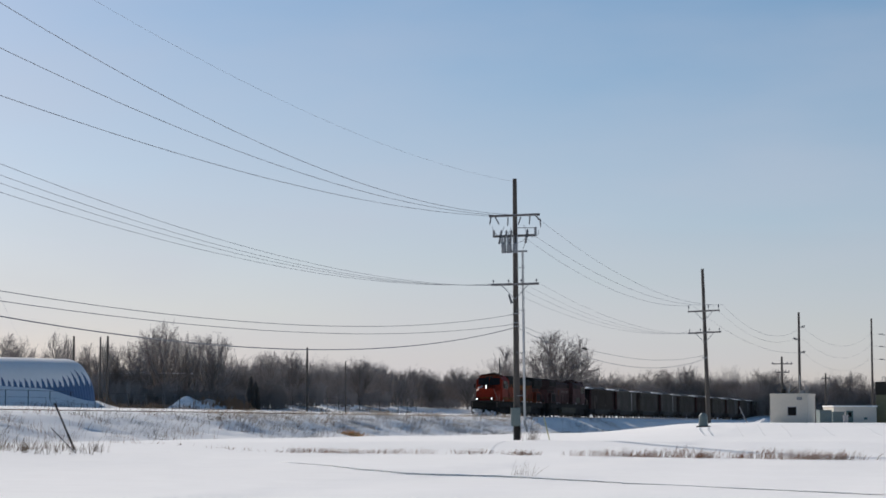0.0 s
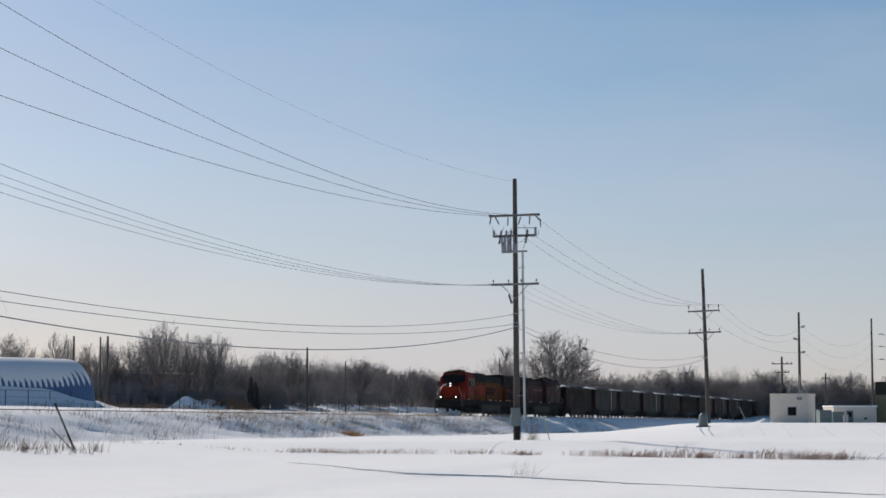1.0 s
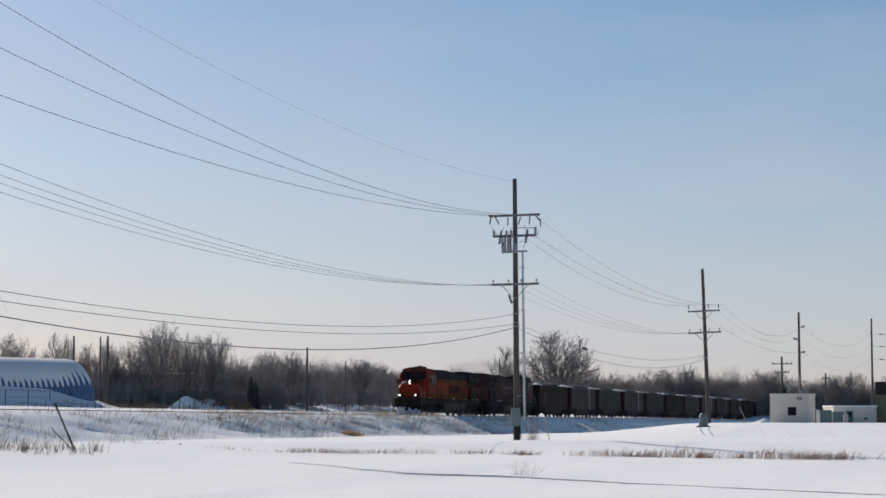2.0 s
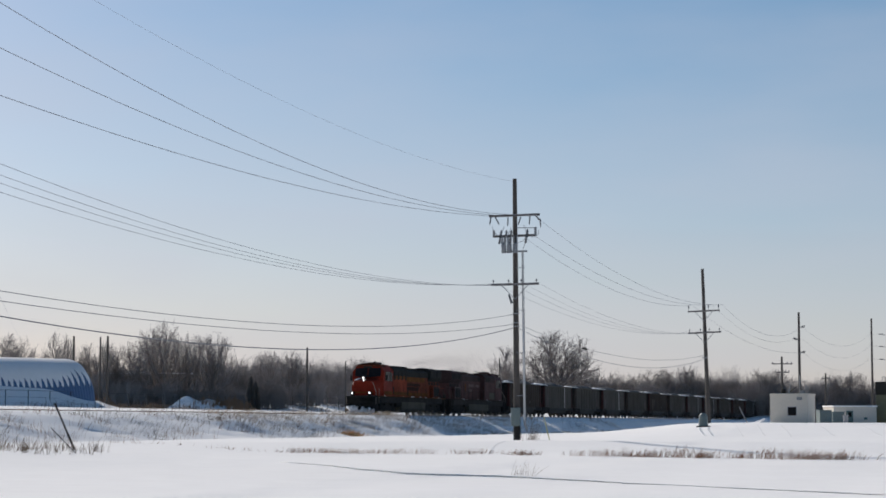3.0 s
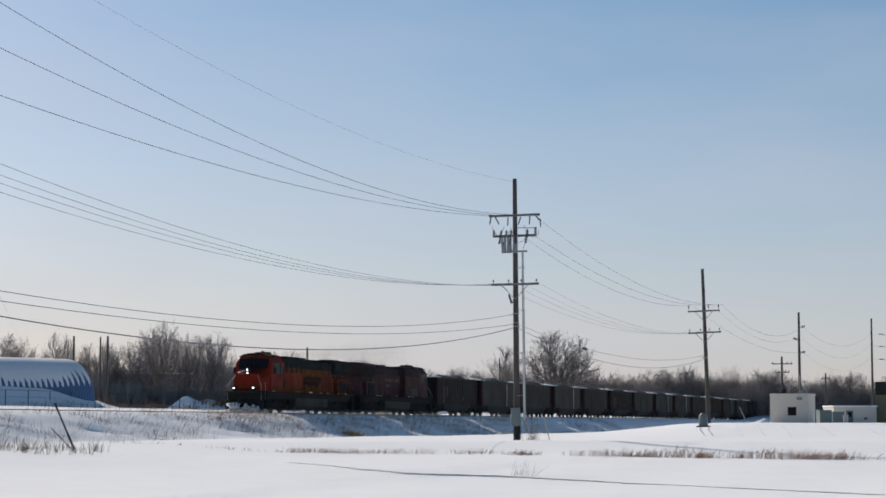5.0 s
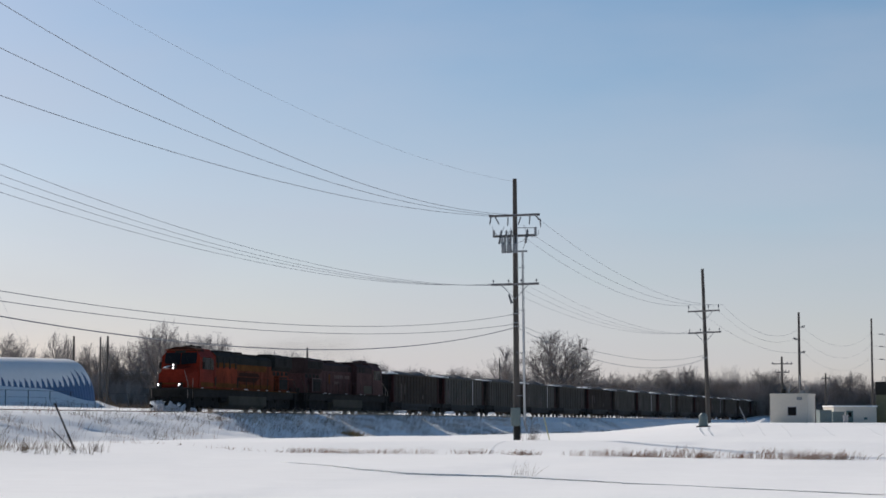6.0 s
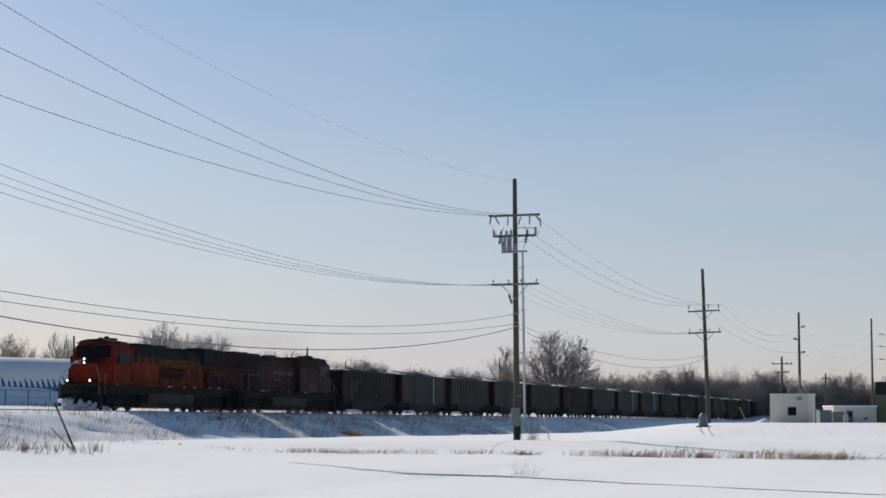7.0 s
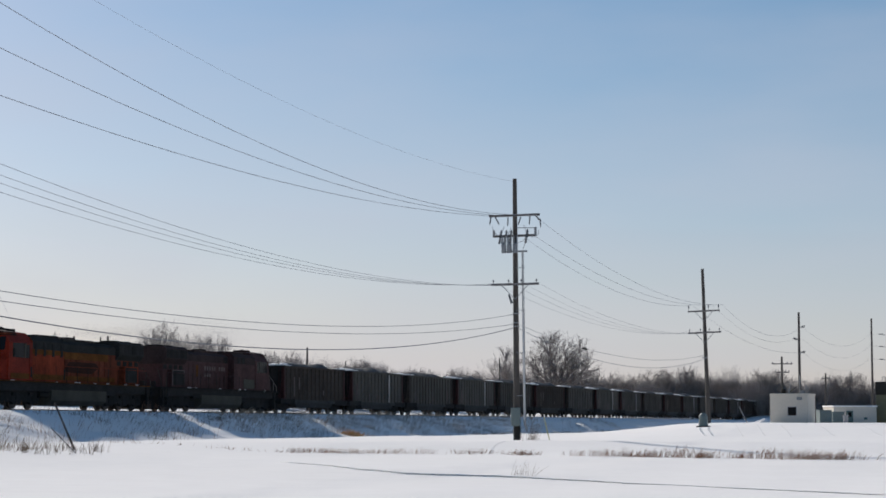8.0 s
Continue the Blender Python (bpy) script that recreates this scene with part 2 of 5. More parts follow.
def prismx(bm, outline, x0, x1):
    """An outline in y and z, pulled out along x."""
    a = [bm.verts.new((x0, y, z)) for y, z in outline]
    b = [bm.verts.new((x1, y, z)) for y, z in outline]
    n = len(outline)
    bm.faces.new(a)
    bm.faces.new(b[::-1])
    for i in range(n):
        bm.faces.new((a[i], b[i], b[(i + 1) % n], a[(i + 1) % n]))
    bmesh.ops.recalc_face_normals(bm, faces=bm.faces)
    return bm


# ---- the ground ----
def steps(stops):
    """Places along a line: (end, spacing) from stop to stop."""
    out = [stops[0]]
    for end, gap in stops[1:]:
        k = max(1, round((end - out[-1]) / gap))
        a = out[-1]
        out += [a + (end - a) * (i + 1) / k for i in range(k)]
    return out


def build_ground():
    ss = steps([-900, (-120, 90), (0, 8), (30, 2.5), (92, 0.32), (260, 1.1), (520, 6), (1000, 30), (3500, 250)])
    ns = steps([-2600, (-400, 200), (-130, 12), (-68, 2.5), (-40, 0.6), (-30, 0.8), (-2, 0.42), (0, 1.6), (60, 6), (900, 80)])
    verts, faces = [], []
    for s in ss:
        for n in ns:
            p = along(s, n)
            verts.append((p.x, p.y, ground_z(p.x, p.y)))
    w = len(ns)
    for i in range(len(ss) - 1):
        for j in range(w - 1):
            faces.append((i * w + j, i * w + j + 1, (i + 1) * w + j + 1, (i + 1) * w + j))
    me = bpy.data.meshes.new("ground")
    me.from_pydata(verts, [], faces)
    me.materials.append(SNOW)
    for p in me.polygons:
        p.use_smooth = True
    if me.polygons[0].normal.z < 0:
        me.flip_normals()
    tagged(new("ground", me), "wind-drifted snow over a field, ditch and embankment", "snow field", kind="structure")


build_ground()


def snow_drift():
    """A low wind-cut crest across the field, steep on its lee side."""
    bm = bmesh.new()
    rows = []
    for k in range(400):
        x = -5.6 + 15.0 * k / 399
        y = rut_y(x)
        side = Vector((rut_y(x - 0.6) - rut_y(x + 0.6), 1.2)).normalized()
        c = Vector((x, y)) + side * 0.12 * noise.noise(Vector((x * 0.8, 2.2, 0)))
        up = 0.055 * smooth(-5.6, -4.4, x) * (1 - 0.68 * smooth(0, 6, x)) * smooth(-0.4, 0.15, noise.noise(Vector((x * 0.33, 7.7, 0)))) * (0.75 + 0.3 * noise.noise(Vector((x * 1.7, 1.1, 0))))
        row = []
        for back, f in ((2.4, -0.5), (1.2, 0.4), (0.4, 0.85), (-0.05, 1.0), (-0.045, 0.9), (0.0, 0.5), (0.0, -0.8)):
            p = c + side * back
            row.append(bm.verts.new((p.x, p.y, ground_z(p.x, p.y) + (up * f if f > 0 else 0.05 * f))))
        rows.append(row)
    for p, q in zip(rows, rows[1:]):
        for i in range(6):
            bm.faces.new((p[i], q[i], q[i + 1], p[i + 1])).smooth = True
    bmesh.ops.recalc_face_normals(bm, faces=bm.faces)
    me = bpy.data.meshes.new("snow_drift")
    bm.to_mesh(me)
    me.materials.append(SNOW)
    tagged(new("snow_drift", me), "low wind-cut crest of snow across the field", "snow drift", kind="stuff")


snow_drift()


def build_rails():
    for side in (-0.72, 0.72):
        bm = bmesh.new()
        prof = [(-0.07, -0.17), (0.07, -0.17), (0.02, -0.13), (0.02, -0.05), (0.037, -0.04), (0.037, 0), (-0.037, 0), (-0.037, -0.04), (-0.02, -0.05), (-0.02, -0.13)]
        prismx(bm, prof, -700, 150)
        ob = part("rail", bm, RUST_STEEL)
        ob.matrix_basis = Matrix.Translation(NOSE + N * side + Vector((0, 0, RAIL))) @ pose(0, 0, 0, 0, 0, HEADING)
        tagged(ob, "rusty steel running rail half buried in snow", "rail", "rails of the track", "structure")


build_rails()


# ---- the train ----
def wheelset_mesh(r, gauge=1.435):
    bm = bmesh.new()
    for side in (-1, 1):
        y = side * gauge / 2
        tube(bm, (0, y, 0), (0, y + side * 0.13, 0), r, r * 0.985, 20)
        tube(bm, (0, y - side * 0.03, 0), (0, y, 0), r + 0.028, r + 0.028, 20)
        tube(bm, (0, y + side * 0.13, 0), (0, y + side * 0.145, 0), r * 0.34, r * 0.30, 10)
        for k in range(3):
            a = k * 2 * math.pi / 3
            c, s_ = math.cos(a) * r * 0.62, math.sin(a) * r * 0.62
            tube(bm, (c, y + side * 0.128, s_), (c, y + side * 0.138, s_), 0.07, 0.07, 6)
    tube(bm, (0, -gauge / 2 - 0.3, 0), (0, gauge / 2 + 0.3, 0), 0.085, 0.085, 8)
    return mesh_of("wheelset", bm, WHEEL_STEEL)


LOCO_WHEEL = wheelset_mesh(0.53)
CAR_WHEEL = wheelset_mesh(0.457)


def loco_truck(parent, x):
    bm = bmesh.new()
    for side in (-1, 1):
        y0, y1 = (0.98, 1.16) if side > 0 else (-1.16, -0.98)
        out = [(-2.65, 0.5), (-2.4, 0.3), (-1.7, 0.28), (-1.35, 0.42), (-0.6, 0.42), (-0.35, 0.28), (0.35, 0.28), (0.6, 0.42), (1.35, 0.42), (1.7, 0.28), (2.4, 0.3), (2.65, 0.5), (2.6, 1.05), (1.2, 1.1), (-1.2, 1.1), (-2.6, 1.05)]
        prism(bm, out, y0, y1)
        for wx in (-1.95, 0, 1.95):
            box(bm, wx - 0.2, wx + 0.2, min(y0, y1) - 0.03, max(y0, y1) + 0.05, 0.36, 0.72, 0.03)
        for wx in (-1.0, 1.0):
            tube(bm, (wx, (y0 + y1) / 2, 0.6), (wx, (y0 + y1) / 2, 1.05), 0.13, 0.13, 10)
    box(bm, -2.2, 2.2, -0.5, 0.5, 0.55, 1.15, 0.04)
    t = part("truck", bm, BLACK, parent, "black three-axle truck", pose(x, 0, 0))
    for wx in (-1.95, 0, 1.95):
        part("wheelset", LOCO_WHEEL, None, t, at=pose(wx, 0, 0.53))
    for wx in (-1.5, 0.5, 2.1):
        part("brake_cylinder", tubed((wx - 0.2, 1.2, 0.9), (wx + 0.2, 1.2, 0.9), 0.11, 0.11, 8), BLACK, t)
    return t


def build_locomotive(name, m, label, body, nose_mat, top, stripe, lit, ploughing):
    """Six axles, 22.7 m; x to the cab end, z from the rail."""
    e = empty(name, m, label, "locomotive", "locomotives of the train")
    # frame and walkway
    bm = boxed(-10.5, 10.5, -1.42, 1.42, 1.08, 1.58, 0.03)
    box(bm, -10.6, 10.6, -1.53, 1.53, 1.58, 1.68, 0.02)
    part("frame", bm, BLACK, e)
    for side in (-1, 1):
        part("sill_stripe", boxed(-10.3, 10.3, side * 1.54 - 0.012, side * 1.54 + 0.012, 1.63, 1.68), stripe if lit else BLACK, e, "painted sill stripe")
    # long hood with a chamfered top
    w, t = 1.02, 4.30
    bm = prismx(bmesh.new(), [(-w, 1.68), (w, 1.68), (w, t - 0.22), (w - 0.3, t), (-w + 0.3, t), (-w, t - 0.22)], -9.45, 5.3)
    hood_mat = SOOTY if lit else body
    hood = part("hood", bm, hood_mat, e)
    bm = prismx(bmesh.new(), [(-w - 0.02, 3.62), (w + 0.02, 3.62), (w + 0.02, t - 0.21), (w - 0.3, t + 0.02), (-w + 0.3, t + 0.02), (-w - 0.02, t - 0.21)], -9.43, 5.28)
    part("hood_top", bm, top, hood, "dark upper band of the hood")
    # wide equipment cabinet behind the cab
    part("equipment_cabinet", prismx(bmesh.new(), [(-1.5, 1.72), (1.5, 1.72), (1.5, 3.62), (1.5, 4.1), (1.25, 4.36), (-1.25, 4.36), (-1.5, 4.1), (-1.5, 3.62)], 1.9, 5.9), body, e)
    part("cabinet_top", prismx(bmesh.new(), [(-1.515, 3.62), (1.515, 3.62), (1.515, 4.11), (1.26, 4.38), (-1.26, 4.38), (-1.515, 4.11)], 1.92, 5.86), top, e, "dark upper band of the cabinet")
    for side in (-1, 1):
        if lit:
            part("hood_line", boxed(-4.9, 1.88, side * 1.062 - 0.006, side * 1.062 + 0.006, 3.16, 3.60), stripe, hood, "painted line along the hood")
            part("cabinet_line", boxed(1.95, 5.85, side * 1.512 - 0.012, side * 1.512 + 0.012, 3.32, 3.61), stripe, e, "painted line along the cabinet")
            part("body_stripe", boxed(1.95, 5.85, side * 1.512 - 0.010, side * 1.512 + 0.010, 1.80, 2.12), stripe, e, "painted lower stripe")
            part("body_stripe", boxed(6.3, 8.45, side * 1.53 - 0.022, side * 1.53 + 0.018, 1.80, 2.12), stripe, e, "painted lower stripe")
            part("body_stripe", boxed(-5.9, 1.88, side * 1.062 - 0.006, side * 1.062 + 0.006, 1.84, 2.12), stripe, e, "painted lower stripe")
            bm = prism(bmesh.new(), [(1.2, 2.35), (0.4, 3.02), (-3.1, 3.02), (-3.6, 2.72), (-2.6, 2.30)], -0.005, 0.005)
            part("emblem", bm, EMBLEM, e, "worn dark emblem", pose(0, side * 1.07, 0))
            part("cabinet_grab", boxed(5.98, 6.14, side * 1.55 - 0.03, side * 1.55 + 0.03, 1.9, 2.55, 0.01), BLACK, e)
            part("cabinet_grab", boxed(1.75, 1.93, side * 1.50 - 0.03, side * 1.50 + 0.03, 1.85, 2.5, 0.01), BLACK, e)
            for k in range(4):
                x = 2.15 + k * 1.08
                part("cabinet_post", boxed(x, x + 0.24, side * 1.53 - 0.03, side * 1.53 + 0.03, 3.22, 4.02, 0.01), BLACK, e)
        else:
            for x in (1.0, 2.5, 3.3):
                y = 1.05 if x < 1.9 else 1.52
                part("cabinet_vent", boxed(x, x + 0.55, side * y - 0.03, side * y + 0.03, 3.66, 4.08, 0.01), BLACK, e)
            part("cabinet_panel", boxed(3.7, 5.8, side * 1.512 - 0.012, side * 1.512 + 0.012, 1.8, 2.5, 0.01), TANK_GREY, e, "worn grey panel")
        # framed dark doors of the radiator end
        part("radiator_door", boxed(-8.55, -6.75, side * 1.385 - 0.012, side * 1.385 + 0.012, 1.85, 2.84, 0.01), BLACK, e, "dark radiator door")
        for a in ((-8.66, -8.56, 1.80, 2.9), (-6.74, -6.64, 1.80, 2.9)):
            part("door_edge", boxed(a[0], a[1], side * 1.39 - 0.02, side * 1.39 + 0.02, a[2], a[3]), body if lit else PALE_WORN, e, "pale door edge")
        part("door_edge", boxed(-8.55, -6.75, side * 1.39 - 0.02, side * 1.39 + 0.02, 2.845, 2.9), body if lit else PALE_WORN, e, "pale door edge")
        for k in range(4):
            x = -9.35 + 0.86 * k
            part("radiator_vent", boxed(x, x + 0.52, side * 1.035 - 0.02, side * 1.035 + 0.02, 2.95, 3.26, 0.01), BLACK, e)
        # snow caught along the walkway
        sn = random.Random(17 if side > 0 else 18)
        for k in range(9):
            x = sn.uniform(-9.6, 9.0)
            w_ = sn.uniform(0.06, 0.2)
            part("walkway_snow", boxed(x, x + w_, side * 1.46 - 0.06, side * 1.46 + 0.06, 1.675, 1.69 + sn.uniform(0.01, 0.05), 0.008), SNOW, e, "scrap of snow on the walkway")
    # hood doors and louvres
    for k in range(9):
        for side in (-1, 1):
            x = -5.2 + k * 0.78
            part("hood_door", boxed(x, x + 0.70, side * 1.02 - 0.035, side * 1.02 + 0.035, 1.85, 3.5, 0.012), hood_mat, hood)
    # radiator wings at the far end
    bm = prismx(bmesh.new(), [(-1.02, 3.3), (1.02, 3.3), (1.34, 3.65), (1.34, 4.38), (1.1, 4.55), (-1.1, 4.55), (-1.34, 4.38), (-1.34, 3.65)], -9.6, -6.0)
    rad = part("radiator", bm, top, e, "dark flared radiator section")
    for side in (-1, 1):
        for k in range(6):
            x = -9.5 + k * 0.57
            part("radiator_screen", boxed(x, x + 0.5, side * 1.34 - 0.02, side * 1.34 + 0.02, 3.72, 4.3, 0.01), BLACK, rad)
        part("blower_duct", boxed(-8.7, -6.6, side * 1.18 - 0.2, side * 1.18 + 0.2, 1.72, 2.9, 0.05), hood_mat, e)
    for k in range(2):
        part("roof_fan", tubed((-7.2 - 1.6 * k, 0, 4.55), (-7.2 - 1.6 * k, 0, 4.65), 0.68, 0.62, 16), BLACK, rad)
    part("exhaust_stack", boxed(-1.7, -0.6, -0.35, 0.35, 4.3, 4.62, 0.04), BLACK, e)
    part("silencer_hump", boxed(-3.6, 0.6, -0.7, 0.7, 4.28, 4.48, 0.06), top, e)
    part("dynamic_brake_box", boxed(1.9, 4.6, -1.1, 1.1, 4.36, 4.56, 0.06), top, e)
    # cab
    bm = prismx(bmesh.new(), [(-1.52, 1.72), (1.52, 1.72), (1.52, 3.95), (1.05, 4.56), (0.45, 4.67), (-0.45, 4.67), (-1.05, 4.56), (-1.52, 3.95)], 5.9, 8.75)
    for v in bm.verts:
        if v.co.x > 8 and v.co.z > 3.5:
            v.co.x -= (v.co.z - 3.4) * 0.22
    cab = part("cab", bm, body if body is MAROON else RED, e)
    for y in (-0.64, 0.64):
        bm = boxed(-0.02, 0.02, -0.61, 0.61, -0.50, 0.42, 0.02)
        for v in bm.verts:
            if v.co.z < 0 and v.co.y * y > 0:
                v.co.z += 0.12
        pane = part("windshield_pane", bm, GLASS_DARK, cab, "dark cab windshield", pose(8.655, y, 3.86, 0, -12.4, 0))
        part("wiper", tubed((0.03, 0.1, -0.42), (0.03, -0.25, 0.1), 0.012, 0.012, 5), BLACK, pane)
    for side in (-1, 1):
        part("side_window", boxed(6.95, 8.25, side * 1.52 - 0.02, side * 1.52 + 0.02, 3.05, 3.92, 0.012), GLASS_DARK, cab, "dark side window")
        part("side_window", boxed(6.28, 6.66, side * 1.52 - 0.02, side * 1.52 + 0.02, 3.05, 3.85, 0.012), GLASS_DARK, cab, "dark side window")
        part("window_frame", boxed(6.70, 6.92, side * 1.535 - 0.03, side * 1.535 + 0.03, 3.05, 3.92, 0.02), TANK_GREY, cab, "grey window edge")
        part("mirror", boxed(8.4, 8.46, side * 1.72 - 0.09, side * 1.72 + 0.09, 3.1, 3.6, 0.02), BLACK, cab)
        part("cab_door", boxed(5.98, 6.24, side * 1.53 - 0.015, side * 1.53 + 0.015, 1.8, 3.7, 0.01), body if body is MAROON else RED, cab)
    part("roof_visor", boxed(7.9, 8.72, -1.25, 1.25, 4.42, 4.5, 0.03), body if body is MAROON else SOOTY, cab)
    part("horn", tubed((6.9, 0.2, 4.8), (7.4, 0.2, 4.84), 0.03, 0.09, 8), BLACK, cab)
    part("air_conditioner", boxed(6.2, 7.3, -0.5, 0.5, 4.6, 4.82, 0.05), top, cab)
    # nose, as wide as the cab behind, narrowing and sloping to its front
    bm = prismx(bmesh.new(), [(-1.48, 1.72), (1.48, 1.72), (1.48, 2.95), (1.15, 3.34), (-1.15, 3.34), (-1.48, 2.95)], 8.55, 10.15)
    for v in bm.verts:
        if v.co.x > 9.5:
            v.co.x -= max(0, v.co.z - 2.4) * 0.25
            v.co.z -= 0.30 if v.co.z > 2.5 else 0
            v.co.y *= 0.74
    nose = part("nose", bm, nose_mat, e)
    part("nose_stripe", boxed(10.11, 10.165, -1.0, 1.0, 1.95, 2.05), stripe, nose, "painted nose stripe")
    part("nose_door", boxed(10.12, 10.155, -0.85, -0.25, 1.75, 2.35, 0.02), nose_mat, nose)
    part("snow_cap", boxed(-0.45, 0.45, -0.28, -0.05, -0.02, 0.02, 0.015), SNOW, nose, "thin snow on the nose", pose(9.12, -0.70, 3.235, 0, 11.0, -6))
    for side in (-1, 1):
        part("nose_seam", boxed(8.62, 9.75, side * 1.42 - 0.02, side * 1.42 + 0.02, 2.28, 2.33, 0.006), EMBLEM, nose, "dark seam", pose(0, 0, 0, 0, 0, side * -6))
        part("nose_stripe", boxed(9.0, 9.95, side * 1.2 - 0.03, side * 1.2 + 0.03, 1.76, 1.86, 0.01), stripe, nose, "painted nose stripe")
        part("nose_grab", tubed((10.02, side * 0.62, 2.2), (9.95, side * 0.62, 2.75), 0.018, 0.018, 6), DULL_RAIL, nose)
    # dark cap puts the shade over the windshield into the roof's colour
    part("cab_brow", prismx(bmesh.new(), [(-1.22, 4.36), (1.22, 4.36), (1.05, 4.585), (0.45, 4.70), (-0.45, 4.70), (-1.05, 4.585)], 7.2, 8.54), EMBLEM if lit else top, cab, "dark cab roof front, deepened for shade")
    part("headlight_housing", boxed(9.72, 9.92, -0.18, 0.18, 2.95, 3.48, 0.03), BLACK, nose)
    for z in (3.10, 3.34):
        part("headlight", tubed((9.90, 0, z), (9.96, 0, z), 0.055, 0.06, 14), LAMP_WHITE if lit else PORCELAIN, nose, "lit headlight" if lit else "unlit headlight")
    part("number_board", boxed(8.72, 8.76, -0.42, 0.42, 4.24, 4.40, 0.01), BLACK, cab, "dark number board")
    # front platform, pilot and plough
    for end in (1, -1):
        bm = boxed(end * 10.0 - 0.5, end * 10.0 + 0.5, -1.38, 1.38, 1.12, 1.60, 0.06)
        part("end_platform", bm, BLACK, e)
        part("coupler", boxed(end * 10.95 - 0.42, end * 10.95 + 0.4, -0.16, 0.16, 0.72, 1.02, 0.05), BLACK, e)
        bm = prism(bmesh.new(), [(10.25, 1.1), (10.25, 0.25), (10.75, 0.12), (10.9, 0.2), (10.5, 0.75), (10.45, 1.1)], -1.45, 1.45)
        for v in bm.verts:
            v.co.x = end * (v.co.x - 0.25 * abs(v.co.y) / 1.45)
        bmesh.ops.recalc_face_normals(bm, faces=bm.faces)
        part("plough", bm, BLACK, e)
        for side in (-1, 1):
            for k in range(4):
                part("step_tread", boxed(end * 10.1 - 0.36, end * 10.1 + 0.36, side * 1.36 - 0.17, side * 1.36 + 0.17, 0.38 + 0.31 * k, 0.43 + 0.31 * k), BLACK, e)
            for dx in (-0.4, 0.36):
                part("step_stringer", boxed(end * 10.1 + dx, end * 10.1 + dx + 0.04, side * 1.36 - 0.19, side * 1.36 + 0.19, 0.36, 1.57), BLACK, e)
            if lit and end == 1:
                part("ditch_light", tubed((10.62, side * 0.82, 1.92), (10.70, side * 0.82, 1.92), 0.055, 0.06, 14), LAMP_WHITE, e, "lit ditch light")
            part("ditch_light_box", boxed(end * 10.5 - 0.12, end * 10.5 + 0.12, side * 0.82 - 0.15, side * 0.82 + 0.15, 1.66, 2.06, 0.02), BLACK, e)
            # handrails that rise from the steps to the nose
            rail_mat = DULL_RAIL if end == 1 else TANK_GREY
            part("grab_rail", tubed((end * 10.5, side * 1.42, 0.95), (end * 10.5, side * 1.42, 2.05), 0.022, 0.022, 6), rail_mat, e, "pale handrail")
            part("grab_rail", tubed((end * 9.75, side * 1.46, 0.95), (end * 9.75, side * 1.46, 2.35), 0.022, 0.022, 6), rail_mat, e, "pale handrail")
            part("front_rail", tubed((end * 10.5, side * 1.42, 2.05), (end * 10.12, side * 0.95, 2.95), 0.022, 0.022, 6), rail_mat, e, "pale handrail")
    for side in (-1, 1):
        part("handrail", tubed((-9.7, side * 1.5, 2.68), (5.7, side * 1.5, 2.68), 0.018, 0.018, 6), body, e)
        for k in range(12):
            x = -9.7 + 1.4 * k
            part("stanchion", tubed((x, side * 1.5, 1.66), (x, side * 1.5, 2.68), 0.02, 0.02, 6), BLACK, e)
    # tank and running gear
    tank = prismx(bmesh.new(), [(-1.48, 0.55), (-1.15, 0.26), (1.15, 0.26), (1.48, 0.55), (1.50, 1.2), (-1.50, 1.2)], -3.9, 3.4)
    part("fuel_tank", tank, TANK_GREY, e, "dusty grey fuel tank")
    for side in (-1, 1):
        part("air_reservoir", tubed((3.5, side * 1.2, 0.9), (4.6, side * 1.2, 0.9), 0.2, 0.2, 12), BLACK, e)
        part("battery_box", boxed(-5.2, -3.95, side * 1.3 - 0.15, side * 1.3 + 0.15, 0.95, 1.3, 0.03), BLACK, e)
    loco_truck(e, 7.0)
    loco_truck(e, -7.0)
    # writing on the flank: plain bars
    for side in (-1, 1):
        if body is MAROON:
            for k in range(9):
                if k != 5:
                    x = -2.5 + k * 0.43
                    part("lettering_bar", boxed(x, x + 0.24, side * 1.06 - 0.004, side * 1.06 + 0.004, 3.02, 3.32), PALE_WORN, e, "worn pale lettering")
            for k in range(3):
                x = -2.5 + k * 0.43
                part("lettering_bar", boxed(x, x + 0.26, side * 1.06 - 0.004, side * 1.06 + 0.004, 2.55, 2.78), PALE_WORN, e, "worn pale lettering")
            part("emblem", boxed(-3.95, -3.6, side * 1.06 - 0.004, side * 1.06 + 0.004, 2.55, 3.35), YELLOW, e, "worn yellow emblem")
    if ploughing:
        rnd = random.Random(5)
        clumps = []
        for k in range(4):
            bm = bmesh.new()
            bmesh.ops.create_icosphere(bm, subdivisions=2, radius=1.0)
            for v in bm.verts:
                v.co *= 1 + 0.55 * noise.noise(v.co * 1.9 + Vector((k * 7, 0, 0))) + 0.3 * noise.noise(v.co * 4.5 + Vector((0, k * 5, 0)))
            clumps.append(mesh_of("snow_clump", bm, LOOSE_SNOW, flat=False))
        for k in range(70):
            y = rnd.uniform(-1.2, 1.25)
            r = rnd.uniform(0.05, 0.17)
            up = rnd.random() ** 1.6 * (0.75 - 0.22 * abs(y + 0.4))
            m1 = pose(10.8 + rnd.uniform(-0.05, 0.35) - 0.2 * abs(y), y, 0.06 + max(0, up), rnd.uniform(0, 360), rnd.uniform(0, 360), 0)
            part("snow_clump", clumps[k % 4], None, e, "white snow thrown up by the plough", m1 @ Matrix.Diagonal((r * 1.2, r, r, 1)))
